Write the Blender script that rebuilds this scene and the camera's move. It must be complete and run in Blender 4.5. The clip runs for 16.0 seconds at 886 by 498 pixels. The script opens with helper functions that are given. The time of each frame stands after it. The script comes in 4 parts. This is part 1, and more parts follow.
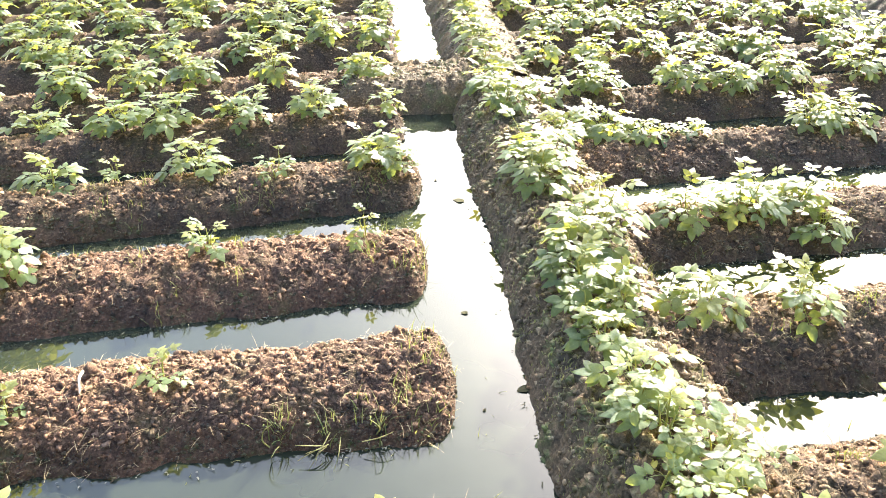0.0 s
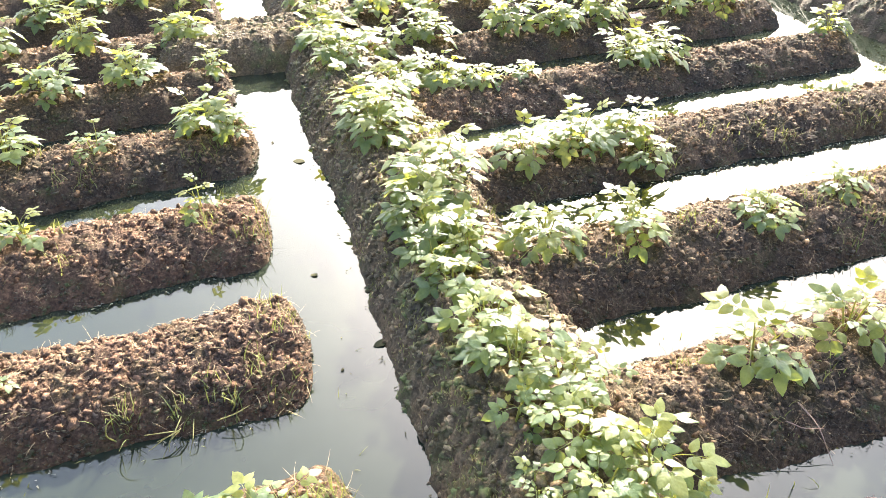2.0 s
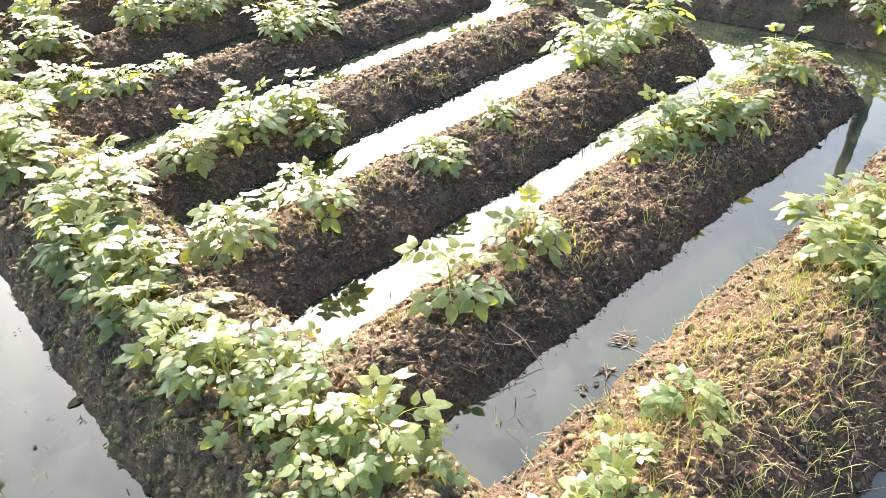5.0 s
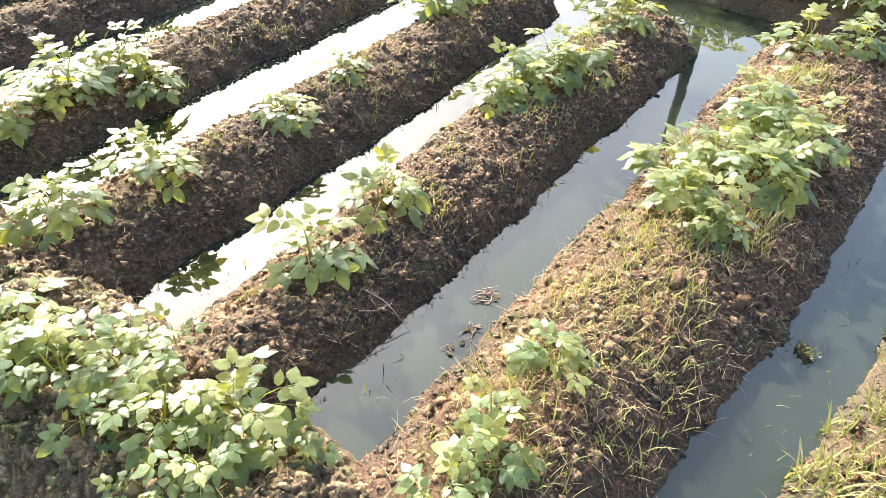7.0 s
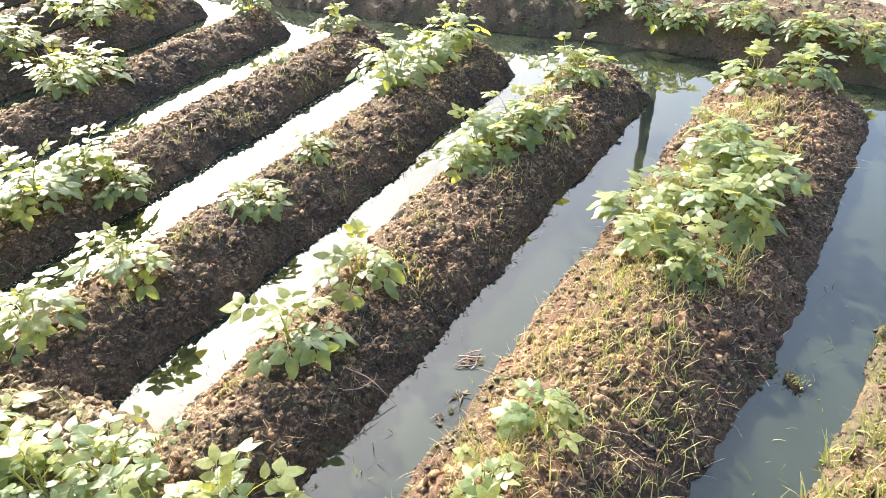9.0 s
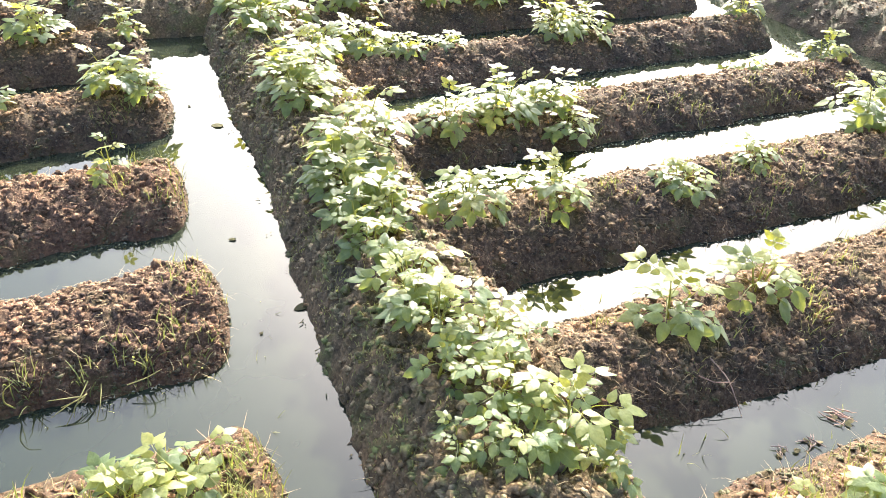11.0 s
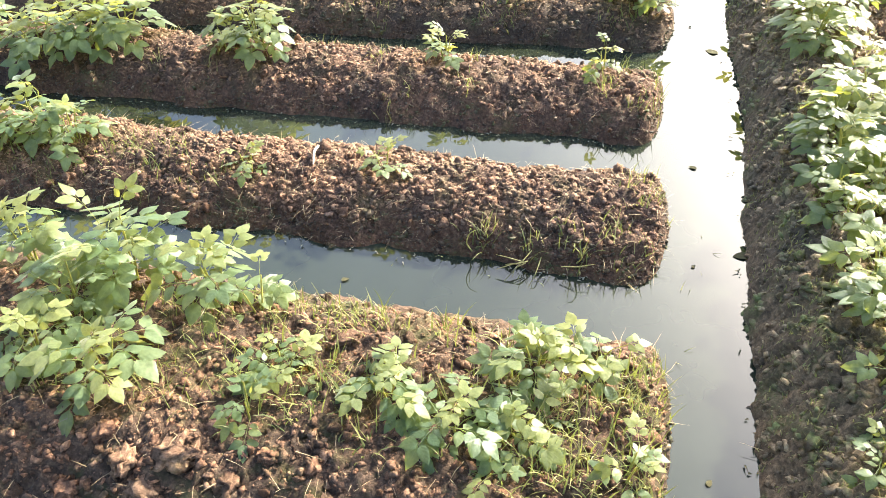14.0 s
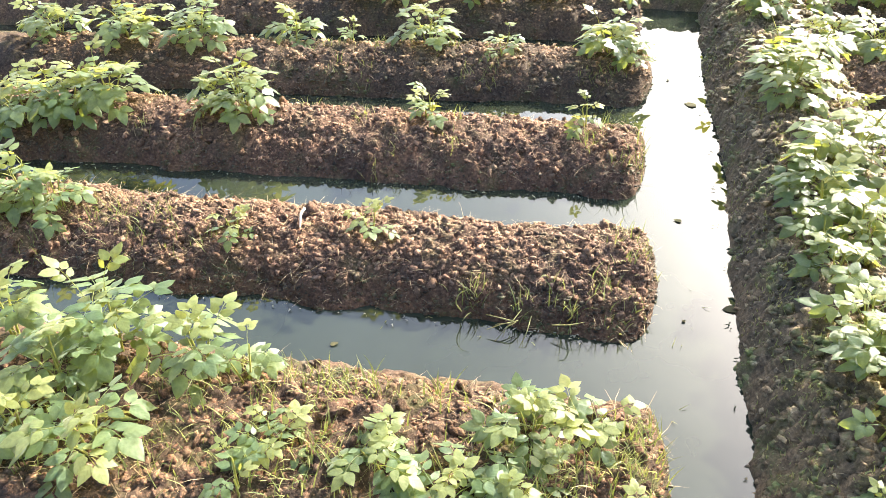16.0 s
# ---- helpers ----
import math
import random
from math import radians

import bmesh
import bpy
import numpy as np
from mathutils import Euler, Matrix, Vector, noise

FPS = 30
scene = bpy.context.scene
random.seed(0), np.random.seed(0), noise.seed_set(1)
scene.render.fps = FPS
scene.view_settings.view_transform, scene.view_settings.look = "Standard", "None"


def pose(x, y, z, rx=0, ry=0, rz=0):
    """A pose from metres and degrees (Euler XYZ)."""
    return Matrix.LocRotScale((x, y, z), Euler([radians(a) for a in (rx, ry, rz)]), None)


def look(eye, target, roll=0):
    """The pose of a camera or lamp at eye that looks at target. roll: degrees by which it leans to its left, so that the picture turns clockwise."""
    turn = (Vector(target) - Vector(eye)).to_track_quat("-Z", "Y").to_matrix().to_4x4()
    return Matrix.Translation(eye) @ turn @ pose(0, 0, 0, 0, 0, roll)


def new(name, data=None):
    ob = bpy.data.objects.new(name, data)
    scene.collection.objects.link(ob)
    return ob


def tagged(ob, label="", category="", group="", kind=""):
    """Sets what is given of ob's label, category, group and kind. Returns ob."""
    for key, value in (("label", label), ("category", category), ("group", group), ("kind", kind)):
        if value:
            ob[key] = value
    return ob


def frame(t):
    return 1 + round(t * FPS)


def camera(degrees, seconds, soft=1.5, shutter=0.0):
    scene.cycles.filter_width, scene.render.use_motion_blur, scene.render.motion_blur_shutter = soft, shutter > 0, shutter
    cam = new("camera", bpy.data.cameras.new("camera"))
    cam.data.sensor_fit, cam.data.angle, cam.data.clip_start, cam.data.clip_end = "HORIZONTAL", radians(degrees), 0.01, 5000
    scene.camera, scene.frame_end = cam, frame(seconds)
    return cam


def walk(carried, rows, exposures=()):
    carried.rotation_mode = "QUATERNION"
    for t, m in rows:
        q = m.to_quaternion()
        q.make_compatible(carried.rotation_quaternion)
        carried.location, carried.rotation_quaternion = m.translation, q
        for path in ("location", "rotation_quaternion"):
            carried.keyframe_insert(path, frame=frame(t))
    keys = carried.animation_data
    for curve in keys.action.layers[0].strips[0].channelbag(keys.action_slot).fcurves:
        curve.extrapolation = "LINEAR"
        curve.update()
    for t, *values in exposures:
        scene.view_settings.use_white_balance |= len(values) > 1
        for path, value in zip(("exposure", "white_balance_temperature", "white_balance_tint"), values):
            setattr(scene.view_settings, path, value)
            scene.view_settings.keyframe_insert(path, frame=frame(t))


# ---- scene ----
EXPOSURE = 2.4
GAIN = [(0.0, 0.42), (3.5, 0.2), (5.0, 0.16), (8.0, 0.06), (10.5, 0.2), (12.0, 0.07), (13.0, 0.15), (16.0, 0.2)]
cam = camera(62.5, 16.0, soft=0.9)
PATH = [
    (0, (0.024, -0.003, 1.564), (0.145, 1.702, 0.526), -1.2),
    (0.5, (0.034, -0.004, 1.566), (0.218, 1.671, 0.489), -0.8),
    (1, (0.056, 0.005, 1.561), (0.354, 1.661, 0.48), -1.1),
    (1.5, (0.081, 0.006, 1.548), (0.498, 1.619, 0.442), -0.5),
    (2, (0.083, 0.007, 1.543), (0.56, 1.579, 0.402), -0.4),
    (2.5, (0.118, -0.001, 1.519), (0.689, 1.509, 0.339), -0.0),
    (3, (0.149, -0.008, 1.509), (0.853, 1.451, 0.337), -0.2),
    (3.5, (0.171, -0.001, 1.514), (0.945, 1.424, 0.343), -0.4),
    (4, (0.185, 0.007, 1.523), (1.042, 1.416, 0.391), -1.1),
    (4.5, (0.202, 0.008, 1.524), (1.18, 1.326, 0.381), -1.1),
    (5, (0.226, 0.004, 1.512), (1.302, 1.191, 0.314), -1.4),
    (5.2, (0.238, 0.002, 1.508), (1.35, 1.143, 0.299), -1.5),
    (7.3, (0.28, 0.056, 1.495), (1.579, 0.858, 0.203), 4.3),
    (7.5, (0.285, 0.055, 1.49), (1.606, 0.829, 0.203), 3.7),
    (8, (0.309, 0.047, 1.5), (1.662, 0.766, 0.215), 1.7),
    (8.2, (0.319, 0.048, 1.508), (1.693, 0.761, 0.242), 1.1),
    (10.3, (0.194, -0.008, 1.517), (1.246, 1.319, 0.453), 0.2),
    (10.5, (0.168, -0.012, 1.489), (1.094, 1.335, 0.336), 2.0),
    (11, (0.089, -0.015, 1.471), (0.747, 1.468, 0.301), 3.9),
    (11.5, (0.063, -0.022, 1.46), (0.537, 1.502, 0.255), 3.4),
    (12, (0.031, -0.034, 1.438), (0.269, 1.474, 0.146), 2.9),
    (12.5, (0.003, -0.033, 1.433), (-0.052, 1.458, 0.101), 2.1),
    (13, (-0.009, -0.039, 1.438), (-0.256, 1.403, 0.074), 0.8),
    (13.5, (-0.024, -0.033, 1.439), (-0.376, 1.406, 0.095), 0.3),
    (14, (-0.021, -0.036, 1.447), (-0.428, 1.398, 0.114), -1.4),
    (14.5, (-0.02, -0.017, 1.461), (-0.377, 1.454, 0.154), -1.0),
    (15, (-0.038, -0.008, 1.473), (-0.314, 1.512, 0.204), -0.2),
    (15.5, (-0.038, -0.005, 1.471), (-0.367, 1.515, 0.214), -0.9),
    (16, (-0.038, -0.006, 1.472), (-0.424, 1.518, 0.236), -1.8),
]
walk(cam, [(t, look(eye, target, roll)) for t, eye, target, roll in PATH], [(t, EXPOSURE + more, 6100.0, 8.0) for t, more in GAIN])

# ---- world and sun ----
SUN_AZIMUTH, SUN_ELEVATION = 29.0, 29.5  # degrees to the right of +y, and above the horizon
world = bpy.data.worlds.new("world")
scene.world = world
world.use_nodes = True
wn, wl = world.node_tree.nodes, world.node_tree.links
sky = wn.new("ShaderNodeTexSky")
sky.sky_type, sky.sun_disc = "NISHITA", False
sky.sun_elevation, sky.sun_rotation = radians(SUN_ELEVATION), radians(SUN_AZIMUTH)
sky.air_density, sky.dust_density, sky.ozone_density = 1.0, 5.6, 1.5
wn["Background"].inputs["Strength"].default_value = 0.12
wl.new(sky.outputs[0], wn["Background"].inputs["Color"])
sun = new("sun", bpy.data.lights.new("sun", "SUN"))
sun.data.energy, sun.data.angle, sun.data.color = 3.6, radians(1.6), (1.0, 0.89, 0.72)
a, e = radians(SUN_AZIMUTH), radians(SUN_ELEVATION)
sun.matrix_world = look((30 * math.sin(a) * math.cos(e), 30 * math.cos(a) * math.cos(e), 30 * math.sin(e)), (0, 0, 0))

rng = np.random.default_rng(7)


# ---- materials ----
def material(name):
    mat = bpy.data.materials.new(name)
    mat.use_nodes = True
    nodes, links = mat.node_tree.nodes, mat.node_tree.links
    return mat, nodes, links, nodes["Principled BSDF"]


def noise_node(nodes, links, scale, detail=5.0, rough=0.6, coords="Object"):
    where = nodes.new("ShaderNodeTexCoord")
    tex = nodes.new("ShaderNodeTexNoise")
    tex.inputs["Scale"].default_value, tex.inputs["Detail"].default_value, tex.inputs["Roughness"].default_value = scale, detail, rough
    links.new(where.outputs[coords], tex.inputs["Vector"])
    return tex


def ramp(nodes, links, source, stops):
    node = nodes.new("ShaderNodeValToRGB")
    els = node.color_ramp.elements
    while len(els) < len(stops):
        els.new(0.5)
    for el, (at, colour) in zip(els, stops):
        el.position, el.color = at, (*colour, 1)
    links.new(source, node.inputs["Fac"])
    return node


def blend(nodes, links, kind, fac, one, two):
    node = nodes.new("ShaderNodeMix")
    node.data_type, node.blend_type = "RGBA", kind
    if hasattr(fac, "is_linked"):
        links.new(fac, node.inputs[0])
    else:
        node.inputs[0].default_value = fac
    for slot, value in ((6, one), (7, two)):
        if hasattr(value, "is_linked"):
            links.new(value, node.inputs[slot])
        else:
            node.inputs[slot].default_value = (*value, 1)
    return node.outputs[2]


def maths(nodes, links, kind, one, two=0.0):
    node = nodes.new("ShaderNodeMath")
    node.operation = kind
    for slot, value in ((0, one), (1, two)):
        if hasattr(value, "is_linked"):
            links.new(value, node.inputs[slot])
        else:
            node.inputs[slot].default_value = value
    return node.outputs[0]


def soil_material(name, dark, mid, light, moss=(0.10, 0.10, 0.03), moss_share=0.15, rough=0.9, pieces=False, uneven=1.0):
    mat, nodes, links, bsdf = material(name)
    big = noise_node(nodes, links, 5.0, 4.0)
    grain = noise_node(nodes, links, 90.0, 6.0, 0.7)
    speck = noise_node(nodes, links, 320.0, 3.0, 0.6)
    base = ramp(nodes, links, grain.outputs[0], [(0.28, dark), (0.5, mid), (0.74, light)]).outputs[0]
    tint = ramp(nodes, links, big.outputs[0], [(0.3, (0.62, 0.63, 0.66)), (0.7, (1.36, 1.18, 1.02))]).outputs[0]
    base = blend(nodes, links, "MULTIPLY", 1.0, base, tint)
    if pieces:
        geo, info = nodes.new("ShaderNodeNewGeometry"), nodes.new("ShaderNodeObjectInfo")
        pick = maths(nodes, links, "FRACT", maths(nodes, links, "ADD", geo.outputs["Random Per Island"], info.outputs["Random"]))
        vary = ramp(nodes, links, pick, [(0.0, (0.4 / uneven, 0.39 / uneven, 0.38 / uneven)), (0.3, (0.85, 0.83, 0.82)), (0.55, (1.06, 0.93, 0.85)), (0.8, (1.00, 1.04, 1.05)), (1.0, (1.4 * uneven, 1.36 * uneven, 1.3 * uneven))]).outputs[0]
        base = blend(nodes, links, "MULTIPLY", 1.0, base, vary)
    patch = noise_node(nodes, links, 9.0, 5.0, 0.7)
    share = ramp(nodes, links, patch.outputs[0], [(0.5, (0, 0, 0)), (0.72, (moss_share * 2,) * 3)]).outputs[0]
    base = blend(nodes, links, "MIX", share, base, moss)
    links.new(base, bsdf.inputs["Base Color"])
    bsdf.inputs["Roughness"].default_value = rough
    bsdf.inputs["Specular IOR Level"].default_value = 0.25
    bump = nodes.new("ShaderNodeBump")
    bump.inputs["Strength"].default_value, bump.inputs["Distance"].default_value = 0.9, 0.007
    links.new(maths(nodes, links, "ADD", grain.outputs[0], maths(nodes, links, "MULTIPLY", speck.outputs[0], 0.4)), bump.inputs["Height"])
    links.new(bump.outputs[0], bsdf.inputs["Normal"])
    return mat


# base soils are darker than their clods, painting shade into the gaps
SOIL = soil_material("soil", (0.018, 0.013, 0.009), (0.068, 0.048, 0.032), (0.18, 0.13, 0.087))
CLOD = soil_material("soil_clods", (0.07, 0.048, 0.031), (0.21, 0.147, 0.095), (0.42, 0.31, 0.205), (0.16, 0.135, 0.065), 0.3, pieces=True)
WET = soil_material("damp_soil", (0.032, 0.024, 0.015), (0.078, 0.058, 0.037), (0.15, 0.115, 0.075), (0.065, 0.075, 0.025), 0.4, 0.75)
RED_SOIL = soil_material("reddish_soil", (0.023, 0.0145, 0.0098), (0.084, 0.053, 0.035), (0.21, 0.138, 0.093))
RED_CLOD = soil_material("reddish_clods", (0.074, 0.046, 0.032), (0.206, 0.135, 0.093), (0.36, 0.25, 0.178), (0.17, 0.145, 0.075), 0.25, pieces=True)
# damp tone, taken darker to carry the shade of the bed flanks
WET_SHADE_CLOD = soil_material("damp_shade_clods", (0.020, 0.0155, 0.0105), (0.075, 0.060, 0.040), (0.21, 0.168, 0.113), (0.085, 0.10, 0.03), 0.65, 0.5, True, 1.5)
BANK = soil_material("bank_soil", (0.038, 0.028, 0.017), (0.122, 0.091, 0.055), (0.27, 0.206, 0.128), (0.09, 0.105, 0.03), 0.3, 0.8)
BANK_CLOD = soil_material("bank_clods", (0.068, 0.053, 0.033), (0.195, 0.156, 0.096), (0.40, 0.33, 0.208), (0.15, 0.17, 0.055), 0.8, 0.65, True, 1.3)
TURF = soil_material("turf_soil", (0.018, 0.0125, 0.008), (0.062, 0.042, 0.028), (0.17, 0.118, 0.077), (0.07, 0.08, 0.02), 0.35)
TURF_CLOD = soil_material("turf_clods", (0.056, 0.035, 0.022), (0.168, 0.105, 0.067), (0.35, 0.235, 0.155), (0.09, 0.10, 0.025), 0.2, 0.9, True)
MUD = soil_material("mud", (0.03, 0.022, 0.014), (0.075, 0.056, 0.036), (0.14, 0.108, 0.07))
# near-black ground colour that stands in for shaded water beyond the path
DARK_GROUND = soil_material("dark_ground", (0.010, 0.010, 0.009), (0.026, 0.025, 0.023), (0.055, 0.052, 0.047), (0.03, 0.04, 0.015), 0.2, 0.45)
DRY = soil_material("dry_path_earth", (0.30, 0.24, 0.18), (0.45, 0.38, 0.30), (0.6, 0.53, 0.44), moss_share=0.05)


def water_material():
    mat, nodes, links, bsdf = material("turbid_water")
    cloud = noise_node(nodes, links, 1.6, 4.0, 0.55)
    links.new(ramp(nodes, links, cloud.outputs[0], [(0.3, (0.017, 0.021, 0.012)), (0.7, (0.027, 0.033, 0.023))]).outputs[0], bsdf.inputs["Base Color"])
    bsdf.inputs["Roughness"].default_value, bsdf.inputs["IOR"].default_value = 0.012, 1.56
    ripple = noise_node(nodes, links, 7.0, 2.0, 0.4)
    bump = nodes.new("ShaderNodeBump")
    bump.inputs["Strength"].default_value, bump.inputs["Distance"].default_value = 0.05, 0.01
    links.new(ripple.outputs[0], bump.inputs["Height"])
    links.new(bump.outputs[0], bsdf.inputs["Normal"])
    return mat


WATER = water_material()


def leaf_material(name, dark, mid, light, glow, share=0.38, rough=0.42, hairs=0.0):
    mat, nodes, links, bsdf = material(name)
    info, geo = nodes.new("ShaderNodeObjectInfo"), nodes.new("ShaderNodeNewGeometry")
    pick = maths(nodes, links, "FRACT", maths(nodes, links, "ADD", maths(nodes, links, "MULTIPLY", geo.outputs["Random Per Island"], 0.45), info.outputs["Random"]))
    base = ramp(nodes, links, pick, [(0.0, dark), (0.5, mid), (1.0, light)]).outputs[0]
    fine = noise_node(nodes, links, 60.0, 4.0)
    mottle = ramp(nodes, links, fine.outputs[0], [(0.3, (0.78, 0.8, 0.75)), (0.7, (1.15, 1.12, 1.1))]).outputs[0]
    base = blend(nodes, links, "MULTIPLY", 1.0, base, mottle)
    uv, parts = nodes.new("ShaderNodeUVMap"), nodes.new("ShaderNodeSeparateXYZ")
    links.new(uv.outputs[0], parts.inputs[0])
    side = maths(nodes, links, "ABSOLUTE", maths(nodes, links, "SUBTRACT", parts.outputs[1], 0.5))
    rib = maths(nodes, links, "LESS_THAN", side, 0.03)
    slant = maths(nodes, links, "SUBTRACT", parts.outputs[0], maths(nodes, links, "MULTIPLY", side, 0.5))
    wave = maths(nodes, links, "SINE", maths(nodes, links, "MULTIPLY", slant, 30.0))
    base = blend(nodes, links, "MIX", maths(nodes, links, "MULTIPLY", rib, 0.5), base, light)
    links.new(base, bsdf.inputs["Base Color"])
    bsdf.inputs["Roughness"].default_value = rough
    bsdf.inputs["Specular IOR Level"].default_value = 0.4
    bsdf.inputs["Sheen Weight"].default_value, bsdf.inputs["Sheen Roughness"].default_value = hairs, 0.4
    bump = nodes.new("ShaderNodeBump")
    bump.inputs["Strength"].default_value, bump.inputs["Distance"].default_value = 0.10, 0.002
    links.new(maths(nodes, links, "ADD", maths(nodes, links, "MULTIPLY", wave, 0.35), fine.outputs[0]), bump.inputs["Height"])
    links.new(bump.outputs[0], bsdf.inputs["Normal"])
    thin, mix = nodes.new("ShaderNodeBsdfTranslucent"), nodes.new("ShaderNodeMixShader")
    links.new(blend(nodes, links, "MULTIPLY", 1.0, mottle, glow), thin.inputs["Color"])
    links.new(bump.outputs[0], thin.inputs["Normal"])
    mix.inputs[0].default_value = share
    links.new(bsdf.outputs[0], mix.inputs[1])
    links.new(thin.outputs[0], mix.inputs[2])
    links.new(mix.outputs[0], nodes["Material Output"].inputs["Surface"])
    return mat


LEAF = leaf_material("potato_leaf", (0.046, 0.086, 0.044), (0.082, 0.132, 0.062), (0.135, 0.178, 0.08), (0.54, 0.58, 0.07), 0.42, 0.44, 0.28)
YOUNG = leaf_material("young_potato_leaf", (0.095, 0.13, 0.053), (0.15, 0.182, 0.075), (0.22, 0.24, 0.095), (0.68, 0.66, 0.07), 0.47, 0.44, 0.25)
YELLOW = leaf_material("yellowed_leaf", (0.17, 0.20, 0.05), (0.24, 0.25, 0.06), (0.34, 0.30, 0.08), (0.5, 0.46, 0.08), 0.4, 0.45)
STEM = leaf_material("potato_stem", (0.18, 0.21, 0.045), (0.26, 0.27, 0.06), (0.36, 0.34, 0.09), (0.5, 0.48, 0.06), 0.3)
TURF_GRASS = leaf_material("turf_grass_blade", (0.055, 0.085, 0.025), (0.12, 0.15, 0.042), (0.27, 0.25, 0.095), (0.34, 0.38, 0.06), 0.3, 0.6)
GRASS = leaf_material("grass_blade", (0.085, 0.115, 0.035), (0.175, 0.185, 0.06), (0.38, 0.32, 0.14), (0.38, 0.40, 0.08), 0.3, 0.6)
STRAW = leaf_material("dry_straw", (0.14, 0.095, 0.05), (0.29, 0.21, 0.12), (0.48, 0.37, 0.21), (0.3, 0.2, 0.1), 0.1, 0.8)
DEAD = leaf_material("sodden_leaf", (0.05, 0.05, 0.02), (0.08, 0.07, 0.03), (0.12, 0.10, 0.05), (0.05, 0.05, 0.02), 0.1, 0.95)
PALE_SCUM = leaf_material("pale_scum", (0.10, 0.10, 0.07), (0.20, 0.19, 0.14), (0.34, 0.32, 0.25), (0.2, 0.18, 0.1), 0.1, 0.7)
TWIG = leaf_material("wet_twig", (0.06, 0.04, 0.034), (0.12, 0.08, 0.066), (0.21, 0.145, 0.12), (0.05, 0.04, 0.03), 0.05, 0.6)
POST = soil_material("weathered_wood", (0.05, 0.045, 0.04), (0.10, 0.09, 0.08), (0.16, 0.14, 0.12), moss_share=0.05)


# ---- helpers for shapes ----
def lattice(ix, iy, seed):
    h = (ix.astype(np.int64) * 374761393 + iy.astype(np.int64) * 668265263 + seed * 1442695041) & 0x7FFFFFFF
    h = ((h ^ (h >> 13)) * 1274126177) & 0x7FFFFFFF
    h = ((h ^ (h >> 16)) * 2246822519) & 0x7FFFFFFF
    return (h & 0xFFFFF) / float(0x100000)


def smooth_noise(x, y, size, seed=0):
    """Value noise of about -1 to 1."""
    u, v = x / size, y / size
    iu, iv = np.floor(u), np.floor(v)
    fu, fv = u - iu, v - iv
    fu, fv = fu * fu * (3 - 2 * fu), fv * fv * (3 - 2 * fv)
    c = [lattice(iu + i, iv + j, seed) for j in (0, 1) for i in (0, 1)]
    return 2 * ((c[0] * (1 - fu) + c[1] * fu) * (1 - fv) + (c[2] * (1 - fu) + c[3] * fu) * fv) - 1


def lumps(x, y, size, seed=0):
    """Rounded lumps with creases between them, 0 to 1."""
    u, v = x / size, y / size
    iu, iv = np.floor(u), np.floor(v)
    best = np.full(u.shape, 9.0)
    for i in (-1, 0, 1):
        for j in (-1, 0, 1):
            cx, cy = iu + i, iv + j
            px, py = cx + lattice(cx, cy, seed + 11), cy + lattice(cx, cy, seed + 23)
            grow = 0.65 + 0.7 * lattice(cx, cy, seed + 31)
            best = np.minimum(best, ((u - px) ** 2 + (v - py) ** 2) / grow)
    return np.clip(1 - best, 0, 1)


def mesh_from(name, verts, faces, mat, smooth=False, uvs=None):
    me = bpy.data.meshes.new(name)
    faces = np.asarray(faces, dtype=np.int32)
    n, k = faces.shape
    me.vertices.add(len(verts))
    me.vertices.foreach_set("co", np.asarray(verts, dtype=np.float32).ravel())
    me.loops.add(n * k)
    me.loops.foreach_set("vertex_index", faces.ravel())
    me.polygons.add(n)
    me.polygons.foreach_set("loop_start", np.arange(0, n * k, k, dtype=np.int32))
    if smooth:
        me.polygons.foreach_set("use_smooth", np.ones(n, dtype=bool))
    if uvs is not None:
        layer = me.uv_layers.new(name="UVMap")
        layer.data.foreach_set("uv", np.asarray(uvs, dtype=np.float32)[faces.ravel()].ravel())
    me.update(calc_edges=True)
    me.materials.append(mat)
    return me


def child(name, me, parent, m=None, label="", kind=""):
    ob = new(name, me)
    ob.parent = parent
    if m is not None:
        ob.matrix_basis = m
    return tagged(ob, label, kind=kind)


def grid_faces(nx, ny):
    i, j = np.meshgrid(np.arange(nx - 1), np.arange(ny - 1), indexing="ij")
    k = (i * ny + j).ravel()
    return np.stack([k, k + ny, k + ny + 1, k + 1], axis=1)


